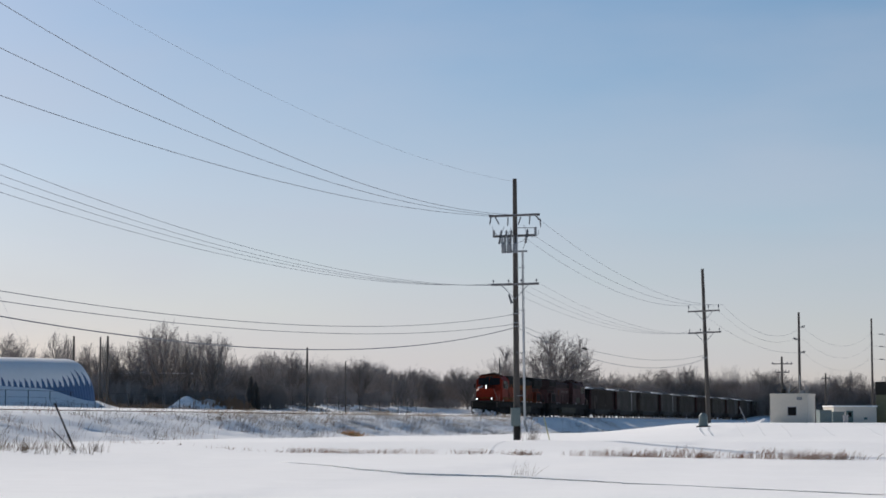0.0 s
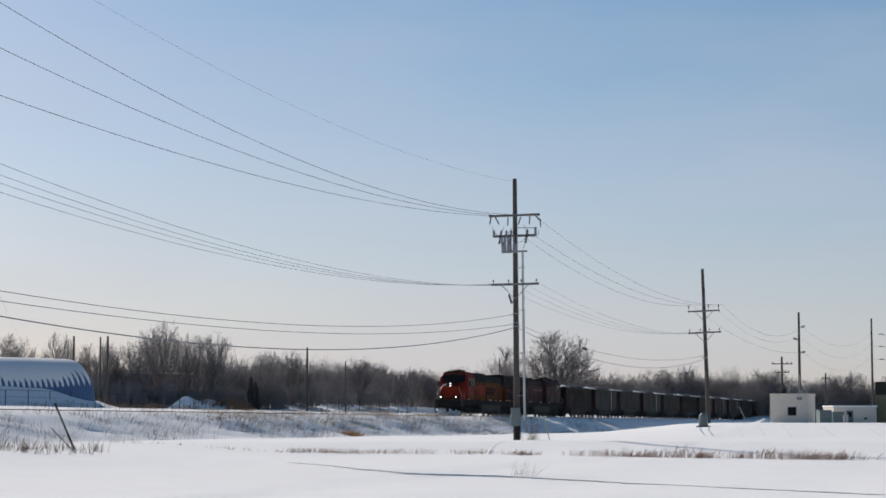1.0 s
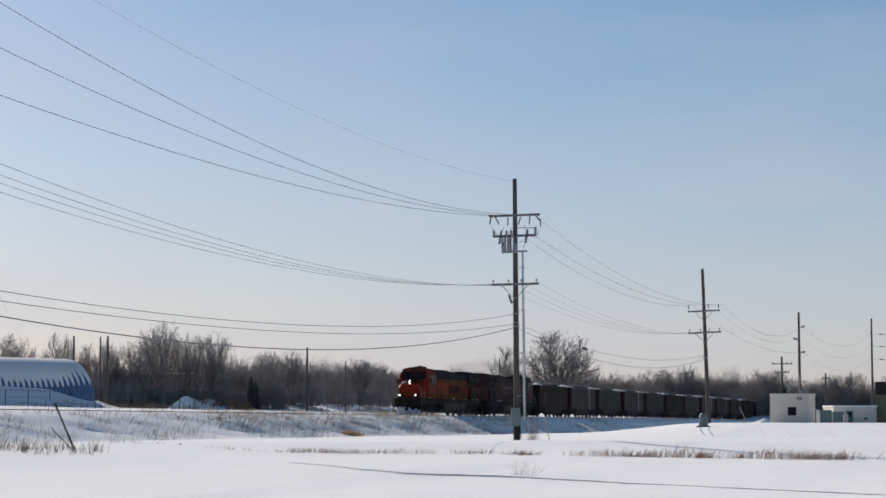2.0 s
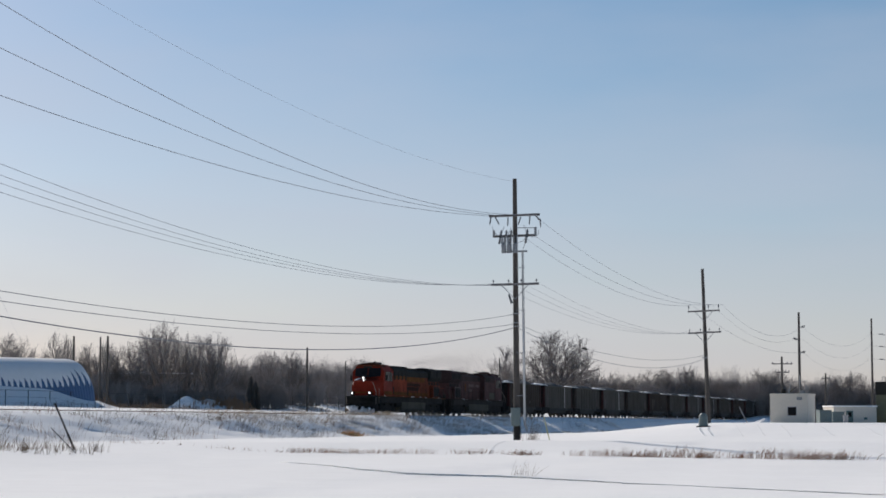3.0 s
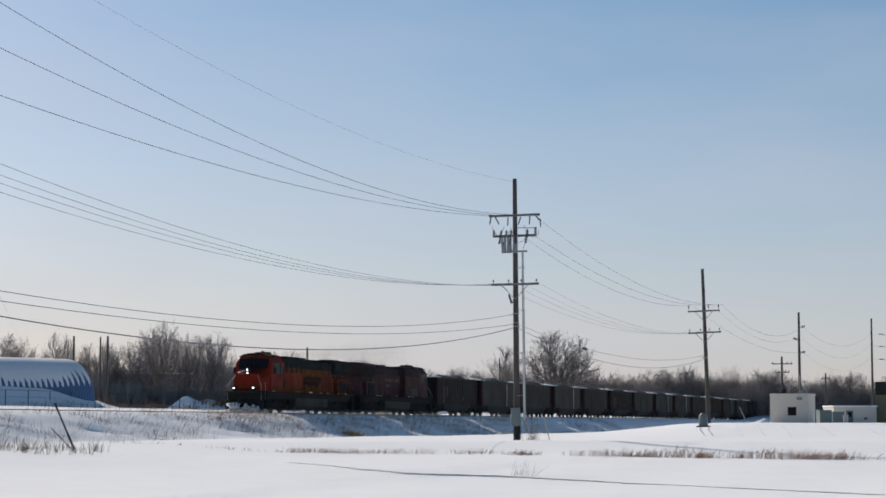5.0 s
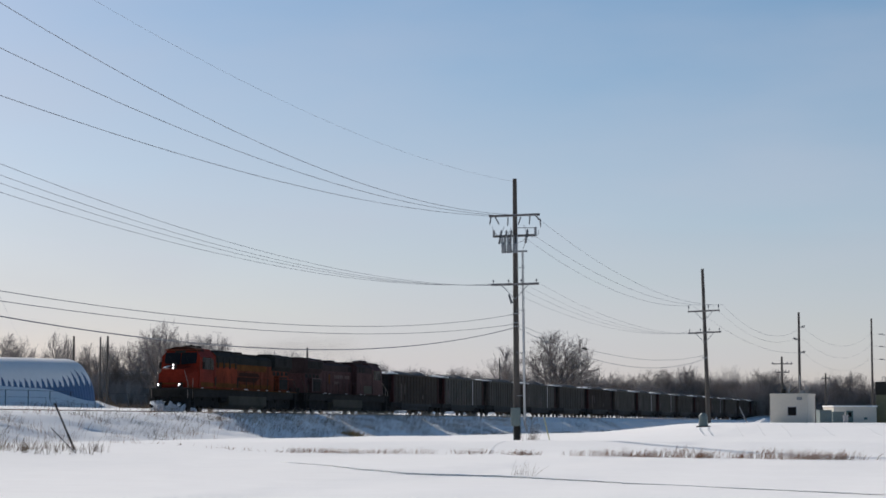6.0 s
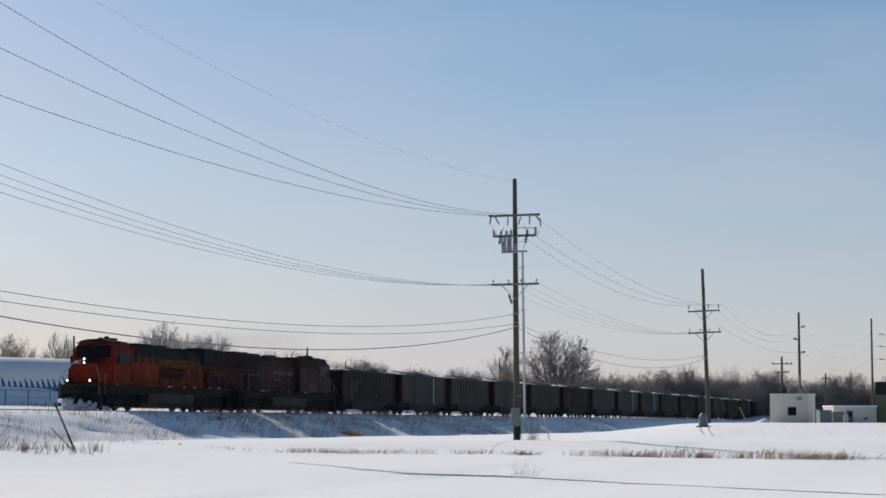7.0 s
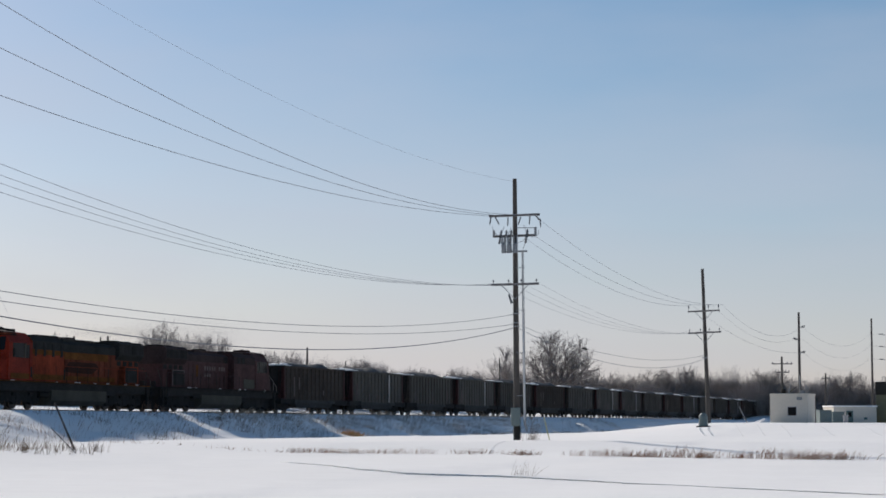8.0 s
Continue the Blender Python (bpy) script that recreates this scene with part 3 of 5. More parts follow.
        for k in range(7):
            r = rnd.uniform(0.05, 0.12)
            m1 = pose(rnd.uniform(8.9, 10.4), rnd.uniform(1.3, 1.7), 0.05 + rnd.uniform(0, 0.2), rnd.uniform(0, 360), 0, 0)
            part("snow_clump", clumps[k % 4], None, e, "white snow thrown up by the plough", m1 @ Matrix.Diagonal((r * 1.5, r, r, 1)))
    return e


def car_truck(parent, x):
    bm = bmesh.new()
    for side in (-1, 1):
        y0, y1 = (0.92, 1.08) if side > 0 else (-1.08, -0.92)
        out = [(-1.2, 0.55), (-1.05, 0.34), (-0.75, 0.34), (-0.45, 0.22), (0.45, 0.22), (0.75, 0.34), (1.05, 0.34), (1.2, 0.55), (1.05, 0.68), (0.4, 0.82), (-0.4, 0.82), (-1.05, 0.68)]
        prism(bm, out, y0, y1)
        for k in (-0.15, 0.15):
            tube(bm, (k, (y0 + y1) / 2, 0.3), (k, (y0 + y1) / 2, 0.7), 0.1, 0.1, 8)
    box(bm, -0.25, 0.25, -1.1, 1.1, 0.5, 0.8, 0.03)
    t = part("truck", bm, BLACK, parent, "black two-axle truck", pose(x, 0, 0))
    for wx in (-0.89, 0.89):
        part("wheelset", CAR_WHEEL, None, t, at=pose(wx, 0, 0.457))
    return t


def build_coal_car(m, label, side_mat, end_mat, rib_mat, bright_posts, seed):
    """An open car, 15.9 m over its couplers."""
    e = empty("coal_car", m, label, "freight car", "coal cars of the train")
    rnd = random.Random(seed)
    for side in (-1, 1):
        part("side_sheet", boxed(-6.7, 6.7, side * 1.50 - 0.025, side * 1.50 + 0.025, 1.02, 3.62), side_mat, e)
        part("top_chord", boxed(-6.88, 6.88, side * 1.53 - 0.09, side * 1.53 + 0.09, 3.62, 3.78, 0.02), side_mat, e)
        part("side_sill", boxed(-4.6, 4.6, side * 1.48 - 0.10, side * 1.48 + 0.10, 0.80, 1.06, 0.02), SILL_GREY, e)
        for end in (-1, 1):
            part("end_sill", boxed(end * 6.15 - 1.5, end * 6.15 + 1.5, side * 1.45 - 0.12, side * 1.45 + 0.12, 0.70, 1.14, 0.03), BLACK, e)
        rib = bmesh.new()
        box(rib, -0.04, 0.04, -0.035, 0.035, 1.04, 3.63, 0.012)
        me = mesh_of("side_rib", rib, rib_mat)
        for k in range(15):
            part("side_rib", me, None, e, at=pose(-6.44 + 0.92 * k, side * 1.545, 0))
        for x, z0, z1 in bright_posts:
            part("bare_post", boxed(x - 0.10, x + 0.10, side * 1.63 - 0.015, side * 1.63 + 0.015, z0, z1, 0.01), SILVER if z1 - z0 > 2 else PALE_WORN, e, "bare bright post")
    floor_ = prism(bmesh.new(), [(-6.1, 2.0), (-4.9, 0.95), (4.9, 0.95), (6.1, 2.0), (6.1, 2.05), (4.85, 1.05), (-4.85, 1.05), (-6.1, 2.05)], -1.46, 1.46)
    part("floor_sheet", floor_, BLACK, e)
    part("centre_sill", boxed(-7.9, 7.9, -0.3, 0.3, 0.68, 0.98, 0.02), BLACK, e)
    for end in (-1, 1):
        end_sheet = bmesh.new()
        box(end_sheet, end * 6.7 - 0.04, end * 6.7 + 0.04, -1.47, 1.47, 1.5, 3.62)
        box(end_sheet, end * 6.8 - 0.08, end * 6.8 + 0.08, -1.5, 1.5, 3.6, 3.78, 0.02)
        for y in (-0.95, 0, 0.95):
            box(end_sheet, end * 6.78 - 0.06, end * 6.78 + 0.06, y - 0.07, y + 0.07, 1.5, 3.6)
        box(end_sheet, end * 6.78 - 0.06, end * 6.78 + 0.06, -1.46, 1.46, 2.5, 2.62)
        # black here paints in the shadow of the recessed car end
        part("end_sheet", end_sheet, BLACK, e)
        for y in (-1.44, 1.44):
            part("corner_post", boxed(end * 6.83 - 0.13, end * 6.83 + 0.13, y - 0.13, y + 0.13, 1.06, 3.66, 0.02), end_mat, e, "red corner post" if end_mat is CAR_RED else "")
        part("end_platform", boxed(end * 7.3 - 0.5, end * 7.3 + 0.5, -1.4, 1.4, 0.98, 1.1, 0.02), BLACK, e)
        part("coupler", boxed(end * 7.8 - 0.3, end * 7.8 + 0.18, -0.13, 0.13, 0.72, 0.98, 0.04), BLACK, e)
        lad = bmesh.new()
        for y in (1.1, 1.5):
            tube(lad, (end * 6.98, y, 1.0), (end * 6.98, y, 3.7), 0.02, 0.02, 5)
        for k in range(7):
            tube(lad, (end * 6.98, 1.1, 1.2 + 0.37 * k), (end * 6.98, 1.5, 1.2 + 0.37 * k), 0.015, 0.015, 5)
        part("ladder", lad, end_mat, e)
        part("slope_sheet", prism(bmesh.new(), [(end * 6.7, 2.1), (end * 4.6, 1.05), (end * 4.7, 1.0), (end * 6.75, 2.0)], -1.4, 1.4), end_mat, e)
        for y in (-1.42, 1.42):
            part("end_post", tubed((end * 7.6, y, 1.05), (end * 6.85, y, 3.3), 0.05, 0.05, 6), end_mat, e)
        part("brake_wheel", tubed((end * 6.92, 0.55, 2.2), (end * 6.96, 0.55, 2.2), 0.24, 0.24, 12), BLACK, e)
        part("end_snow", boxed(end * 6.8 - 0.11, end * 6.8 + 0.11, -1.5, 1.5, 3.78, 3.88, 0.04), SNOW, e, "thin snow on the end rim")
        for side in (-1, 1):
            part("chord_snow", boxed(end * 6.2 - 0.55, end * 6.2 + 0.55, side * 1.53 - 0.08, side * 1.53 + 0.08, 3.78, 3.84, 0.025), SNOW, e, "snow along the rim")
    # the two tubs that hang between the trucks, in the snow-lit grey
    for y0, y1 in ((-1.42, -0.32), (0.32, 1.42)):
        tub = prism(bmesh.new(), [(-4.5, 0.98), (-3.9, 0.46), (3.9, 0.46), (4.5, 0.98)], y0, y1)
        part("tub", tub, SILL_GREY, e, "grey tub toned for light off the snow")
    # the load, heaped
    bm = bmesh.new()
    nx, ny = 28, 8
    grid = []
    for i in range(nx + 1):
        row = []
        for j in range(ny + 1):
            x, y = -6.6 + 13.2 * i / nx, -1.44 + 2.88 * j / ny
            u, v = abs(x) / 6.6, abs(y) / 1.44
            z = 3.5 + 0.75 * (1 - v ** 3) * (1 - u ** 5) * (0.8 + 0.35 * fbm(x * 0.35 + seed * 9, 2.0)) + 0.16 * fbm(x * 0.9 + seed * 9, y * 0.9) - 0.18 * u ** 4
            row.append(bm.verts.new((x, y, z)))
        grid.append(row)
    for i in range(nx):
        for j in range(ny):
            bm.faces.new((grid[i][j], grid[i + 1][j], grid[i + 1][j + 1], grid[i][j + 1]))
    caps = []
    for lo_, hi_ in ((23, nx), (0, 2)):
        cap = bmesh.new()
        sheet = [[cap.verts.new(grid[i][j].co + Vector((0, 0, 0.08 if lo_ < i < hi_ or i == nx else -0.04))) for j in range(ny + 1)] for i in range(lo_, hi_ + 1)]
        for a, b in zip(sheet, sheet[1:]):
            for j in range(ny):
                if noise.noise(a[j].co * 1.3 + Vector((seed * 5, 0, 0))) > -0.4:
                    cap.faces.new((a[j], b[j], b[j + 1], a[j + 1]))
        caps.append(cap)
    part("coal_load", bm, COAL, e, "heaped black coal", smooth_it=True)
    for cap in caps:
        part("load_snow", cap, SNOW, e, "snow blown over the end of the load", smooth_it=True)
    car_truck(e, 5.9)
    car_truck(e, -5.9)
    return e


def train_pose(s0, t, flip=False):
    """The pose of a thing whose middle is s0 behind the headlight."""
    back = 8.0 - t
    p = NOSE + D * (s0 - 0.12 + 13.56 * back - 0.0092 * back * back)
    return pose(p.x, p.y, RAIL, 0, 0, HEADING + (180 if flip else 0))


def travelled(t):
    back = 8.0 - t
    return -(13.56 * back - 0.0092 * back * back)


TRAIN = []
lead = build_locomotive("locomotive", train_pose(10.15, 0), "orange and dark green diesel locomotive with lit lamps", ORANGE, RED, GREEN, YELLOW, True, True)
TRAIN.append((lead, 10.15, False))
second = build_locomotive("locomotive", train_pose(32.85, 0, True), "dark maroon diesel locomotive coupled cab backwards", MAROON, MAROON, ROOF_MAROON, TANK_GREY, False, False)
TRAIN.append((second, 32.85, True))
kinds = [
    build_coal_car(train_pose(52.3, 0), "weathered brown ribbed coal car with red ends", CAR_BROWN, CAR_RED, CAR_BROWN, ((4.95, 1.3, 2.9), (3.85, 1.9, 2.9), (-1.65, 1.5, 1.9)), 1),
    build_coal_car(train_pose(68.5, 0), "dull aluminium coal car with bare bright posts", CAR_GREY, CAR_RED, CAR_GREY, ((5.9, 1.3, 2.6), (-2.75, 1.1, 3.6), (2.75, 1.2, 1.8), (0.55, 1.2, 1.7)), 2),
    build_coal_car(train_pose(84.7, 0), "dark grey ribbed coal car heaped with coal", CAR_GREY, CAR_BROWN, CAR_BROWN, ((-4.95, 1.4, 2.4),), 3),
]
ORDER = [0, 1, 2, 1, 2, 0, 2, 1, 1, 2, 0, 1, 2, 2, 1, 0, 2, 1, 2, 2, 1, 2, 0, 2, 1, 2, 0]
used = set()
for k, kind in enumerate(ORDER):
    s0 = 51.6 + 15.88 * k
    if kind not in used:
        used.add(kind)
        car = kinds[kind]
        car.matrix_basis = train_pose(s0, 0)
    else:
        car = copy_thing(kinds[kind], train_pose(s0, 0))
    TRAIN.append((car, s0, False))


SMOKE = material("brown_smoke", (0.30, 0.265, 0.24), 1.0, vary=0.1, spec=0.0)


def build_exhaust(s0, seed, count, length):
    """Diesel smoke: uncounted fine specks that trail back and thin out."""
    rn = random.Random(seed)
    verts, faces = [], []
    for k in range(count):
        u = rn.random() ** 0.8
        wide = 0.25 + 0.75 * u
        lump = noise.noise(Vector((u * 9, seed, 0)))
        c = Vector((-1.0 - length * u, rn.gauss(0, wide), 4.8 + 1.0 * u ** 0.6 + 0.4 * lump + rn.gauss(0, 0.75 * wide)))
        if c.z < 4.7:
            continue
        i = len(verts)
        for j in range(4):
            verts.append(c + Vector((rn.gauss(0, 1), rn.gauss(0, 1), rn.gauss(0, 1))).normalized() * 0.0115)
        faces += [(i, i + 1, i + 2), (i, i + 3, i + 1), (i + 1, i + 3, i + 2), (i, i + 2, i + 3)]
    me = bpy.data.meshes.new("exhaust_plume")
    me.from_pydata([tuple(v) for v in verts], [], faces)
    me.materials.append(SMOKE)
    e = new("exhaust_plume", me)
    e.matrix_basis = train_pose(s0, 0)
    tagged(e, "thin brown diesel haze over the locomotives", "smoke", kind="stuff")
    TRAIN.append((e, s0, False))


build_exhaust(11.2, 3, 22000, 26.0)


# ---- poles and wires ----
def lean_to(base, top):
    """A pose at the base with z towards the top."""
    up = (Vector(top) - Vector(base)).normalized()
    q = Vector((0, 0, 1)).rotation_difference(up)
    return Matrix.Translation(base) @ q.to_matrix().to_4x4()


def arm(parent, z, half, facing, pins, y_off=0.14, pin_h=0.28, braces=True, thick=0.06, drop=0.75):
    """A crossarm on a pole, in the pole's space, turned by facing degrees."""
    m = pose(0, 0, z, 0, 0, facing)
    a = part("crossarm", boxed(-half, half, -y_off - thick, -y_off + thick, -0.055, 0.055, 0.012), WOOD_ARM, parent, "weathered wooden crossarm", m)
    for x in pins:
        bm = tubed((x, -y_off, 0.07), (x, -y_off, 0.07 + pin_h * 0.5), 0.016, 0.016, 6)
        tube(bm, (x, -y_off, 0.07 + pin_h * 0.4), (x, -y_off, 0.07 + pin_h * 0.9), 0.05, 0.035, 10)
        part("insulator", bm, PORCELAIN, a)
    if braces:
        for sx in (-1, 1):
            part("brace", tubed((sx * half * 0.55, -y_off, -0.05), (0.0, -y_off, -drop), 0.02, 0.02, 5), STEEL, a)
    return a


P1 = Vector((3.64, 97.0, 0.80))
P2 = Vector((19.66, 146.0, 1.50))
P3 = Vector((36.4, 201.0, 1.5))
P4 = Vector((55.6, 255.0, 1.5))
P0 = Vector((-13.08, 43.55, 0.0))
FACE = -17.36
pole_1 = empty("utility_pole", lean_to(P1, (3.56, 97.0, 13.78)), "tall weathered wooden pole with switchgear and a grey box", "utility pole", "poles along the field")
part("shaft", tubed((0, 0, -0.3), (0, 0, 12.96), 0.165, 0.105, 14), WOOD_POLE, pole_1, smooth_it=False)
part("dark_foot", tubed((0, 0, -0.25), (0, 0, 0.70), 0.178, 0.176, 14), BLACK, pole_1, "black band round the foot")
arm(pole_1, 11.12, 1.30, FACE, (), thick=0.07, braces=False)
arm(pole_1, 10.10, 1.10, FACE, (), thick=0.05, braces=False)
arm(pole_1, 7.70, 1.22, FACE, (-1.1, -0.32, 0.32, 1.1), braces=True, pin_h=0.18)
for x, z0, z1 in ((-1.05, 10.1, 10.4), (1.08, 10.1, 10.5)):
    part("arm_riser", boxed(x - 0.05, x + 0.05, -0.2, -0.1, z0, z1), STEEL, pole_1, at=pose(0, 0, 0, 0, 0, FACE))
part("arm_link", tubed((0.1, -0.15, 10.5), (1.08, -0.15, 10.46), 0.02, 0.02, 5), STEEL, pole_1, at=pose(0, 0, 0, 0, 0, FACE))
for x, dz, tilt in ((-1.2, 11.06, 10), (-0.95, 11.02, -28), (-0.32, 10.98, 3), (0.32, 10.98, 20), (0.80, 11.0, 6), (1.12, 11.05, -40), (1.32, 10.85, -4)):
    bm = tubed((0, 0, 0.08), (0, 0, -0.42), 0.03, 0.03, 8)
    for k in range(6):
        tube(bm, (0, 0, 0.04 - 0.075 * k), (0, 0, -0.01 - 0.075 * k), 0.035, 0.06, 10)
    tube(bm, (0, 0, -0.42), (0, 0, -0.5), 0.025, 0.025, 6)
    part("hanging_insulator", bm, PORCELAIN, pole_1, at=pose(0, 0, 0, 0, 0, FACE) @ pose(x, -0.15, dz, 0, tilt, 0) @ Matrix.Diagonal((0.8, 0.8, 0.75, 1)))


def jumper(points):
    """A slack lead through a few points, on the pole."""
    bm = bmesh.new()
    pts = [Vector(p) for p in points]
    fine = []
    for i in range(len(pts) - 1):
        a, b, c, d = pts[max(0, i - 1)], pts[i], pts[i + 1], pts[min(len(pts) - 1, i + 2)]
        for k in range(6):
            t = k / 6
            fine.append(0.5 * ((2 * b) + (c - a) * t + (2 * a - 5 * b + 4 * c - d) * t * t + (3 * b - a - 3 * c + d) * t ** 3))
    fine.append(pts[-1])
    for a, b in zip(fine, fine[1:]):
        tube(bm, a, b, 0.012, 0.012, 5, caps=False)
    part("jumper_lead", bm, WIRE_MAT, pole_1, at=pose(0, 0, 0, 0, 0, FACE))


jumper([(-1.12, -0.2, 10.6), (-1.0, -0.25, 10.3), (-0.75, -0.25, 10.12), (-0.6, -0.2, 10.35)])
jumper([(-0.5, -0.2, 10.55), (-0.62, -0.25, 10.2), (-0.5, -0.25, 9.95), (-0.4, -0.2, 10.25)])
jumper([(-0.14, -0.2, 10.5), (-0.3, -0.25, 10.1), (-0.22, -0.25, 9.9)])
jumper([(0.5, -0.2, 10.6), (0.62, -0.25, 10.3), (0.55, -0.25, 9.9), (0.2, -0.25, 9.75)])
jumper([(1.26, -0.2, 10.35), (1.22, -0.25, 10.1), (0.95, -0.25, 10.0), (0.7, -0.2, 10.2)])
jumper([(0.66, -0.2, 10.4), (0.62, -0.3, 9.8), (0.5, -0.3, 9.5), (0.4, -0.2, 9.2)])
part("can_lead_guard", boxed(-0.62, -0.56, -0.34, -0.2, 9.25, 9.95), STEEL, pole_1, at=pose(0, 0, 0, 0, 0, FACE))
for x in (-0.72, -0.45, -0.2, 0.62):
    bm = tubed((0, 0, -0.25), (0, 0, 0.45), 0.045, 0.035, 8)
    for k in range(5):
        tube(bm, (0, 0, -0.2 + 0.13 * k), (0, 0, -0.14 + 0.13 * k), 0.09, 0.05, 10)
    part("cutout", bm, PORCELAIN, pole_1, "grey fuse cutout", pose(0, 0, 0, 0, 0, FACE) @ pose(x, -0.2, 9.95, 0, 10, 0))
for x in (-0.5, -0.22, 0.08):
    bm = tubed((x, -0.3, 9.24), (x, -0.3, 9.66), 0.125, 0.125, 14)
    tube(bm, (x, -0.3, 9.66), (x, -0.3, 9.74), 0.125, 0.06, 14)
    for dx in (-0.06, 0.07):
        tube(bm, (x + dx, -0.3, 9.7), (x + dx * 1.5, -0.3, 10.12), 0.04, 0.025, 8)
        for j in range(4):
            tube(bm, (x + dx * 1.1, -0.3, 9.74 + 0.08 * j), (x + dx * 1.2, -0.3, 9.78 + 0.08 * j), 0.06, 0.045, 8)
    part("recloser_can", bm, STEEL, pole_1, "grey metal can", pose(0, 0, 0, 0, 0, FACE))
part("can_bracket", boxed(-0.65, 0.65, -0.2, -0.1, 9.28, 9.36), STEEL, pole_1, at=pose(0, 0, 0, 0, 0, FACE))
part("riser_pipe", tubed((0.37, -0.12, 1.0), (0.34, -0.12, 6.3), 0.045, 0.045, 8), PALE_PIPE, pole_1, "pale riser conduit")
part("riser_pipe", tubed((0.34, -0.12, 6.3), (0.33, -0.12, 9.3), 0.028, 0.028, 8), STEEL, pole_1, "thin riser conduit")
part("riser_pipe", tubed((0.43, -0.12, 1.0), (0.39, -0.12, 9.3), 0.018, 0.018, 8), STEEL, pole_1, "thin riser conduit")
for k in range(4):
    part("standoff", boxed(0.02, 0.46, -0.15, -0.125, 2.2 + 2.1 * k, 2.23 + 2.1 * k), STEEL, pole_1)
part("riser_elbow", tubed((0.36, -0.12, 1.0), (0.5, -0.12, 0.45), 0.05, 0.05, 8), STEEL, pole_1)
ctl = part("control_box", boxed(-0.30, 0.16, -0.42, -0.16, 0.72, 1.62, 0.02), GREY_BOX, pole_1, "grey-green control cabinet")
part("box_door", boxed(-0.28, 0.14, -0.435, -0.42, 0.75, 1.59, 0.005), GREY_BOX, ctl)
part("box_latch", boxed(0.08, 0.11, -0.46, -0.435, 1.1, 1.22), STEEL, ctl)
for z in (5.62, 5.80, 6.25):
    part("cable_clamp", boxed(-0.16, 0.16, -0.19, -0.1, z - 0.025, z + 0.025), STEEL, pole_1)
part("cable_hook", tubed((-0.35, -0.15, 7.2), (-0.2, -0.15, 6.75), 0.05, 0.08, 6), PORCELAIN, pole_1)

pole_2 = empty("utility_pole", lean_to(P2, (19.32, 146.0, 13.15)), "leaning wooden pole with two crossarms on the snow", "utility pole", "poles along the field")
part("shaft", tubed((0, 0, -0.3), (0, 0, 11.65), 0.175, 0.11, 12), WOOD_POLE, pole_2)
arm(pole_2, 8.50, 1.20, FACE - 2, (-1.12, 0.36, 1.12), pin_h=0.42)
arm(pole_2, 6.90, 1.24, FACE - 2, (-1.12, -0.3, 0.36, 1.12), pin_h=0.24)
part("cable_clamp", boxed(-0.3, 0.1, -0.2, -0.1, 5.0, 5.08), STEEL, pole_2)


def wire(a, b, sag, r=0.011, name="overhead_wire", label="thin sagging overhead wire"):
    a, b = Vector(a), Vector(b)
    bm = bmesh.new()
    last = None
    q = (b - a).to_track_quat("Z", "Y").to_matrix()
    k = 28
    for i in range(k + 1):
        u = i / k
        p = a.lerp(b, u) - Vector((0, 0, 4 * sag * u * (1 - u)))
        ring = [bm.verts.new(p + q @ Vector((r * math.cos(j * math.pi / 2), r * math.sin(j * math.pi / 2), 0))) for j in range(4)]
        if last:
            for j in range(4):
                bm.faces.new((last[j], last[(j + 1) % 4], ring[(j + 1) % 4], ring[j]))
        last = ring
    return tagged(part(name, bm, WIRE_MAT), label, "wire", "overhead wires")


def upright_pole(base, top_z, heights, label):
    e = empty("utility_pole", Matrix.Translation(base), label, "utility pole", "poles along the field")
    h = top_z - base.z
    part("shaft", tubed((0, 0, -0.3), (0, 0, h), 0.17, 0.11, 12), WOOD_POLE, e)
    for z, sx in heights:
        bm = tubed((0, -0.1, z), (sx * 0.55, -0.1, z + 0.03), 0.035, 0.035, 6)
        tube(bm, (sx * 0.3, -0.1, z + 0.12), (sx * 0.62, -0.1, z + 0.14), 0.05, 0.05, 6)
        for k in range(3):
            tube(bm, (sx * (0.2 + 0.14 * k), -0.1, z + 0.02), (sx * (0.26 + 0.14 * k), -0.1, z + 0.02), 0.11, 0.09, 10)
        part("standoff_insulator", bm, PORCELAIN, e)
    return e


upright_pole(P3, 13.03, ((10.0, 1), (8.75, -1), (7.4, 1)), "slim wooden pole with stand-off insulators")
pole_4 = upright_pole(P4, 15.3, ((11.8, -0.3), (10.3, -0.3), (8.7, -0.3)), "slim wooden pole with dead-end insulators")
for z in (11.75, 10.15, 8.5):
    bm = tubed((0.9, -0.1, z + 0.03), (1.75, -0.15, z - 0.06), 0.025, 0.025, 6)
    for k in range(5):
        tube(bm, (0.95 + 0.1 * k, -0.1, z + 0.02), (1.02 + 0.1 * k, -0.1, z + 0.01), 0.09, 0.06, 10)
    part("strain_insulator", bm, PORCELAIN, pole_4, "dark string of strain insulators")
    wire(P4 + Vector((0, 0, z + 0.1)), (P4.x + 30, P4.y + 12, P4.z + z - 0.6), 0.6, 0.010)
pole_0 = empty("utility_pole", Matrix.Translation(P0), "weathered wooden pole at the field edge", "utility pole", "poles along the field")
part("shaft", tubed((0, 0, -0.3), (0, 0, 14.5), 0.17, 0.11, 12), WOOD_POLE, pole_0)
arm(pole_0, 12.1, 1.25, FACE, (1.1, -0.5), braces=True)
arm(pole_0, 10.4, 1.25, FACE, (-1.15,), braces=False)
arm(pole_0, 8.1, 1.22, FACE, (-1.1, -0.32, 0.32, 1.1))


def at_pole(p, n, z):
    return Vector((p.x, p.y, 0)) + N * n + Vector((0, 0, z))


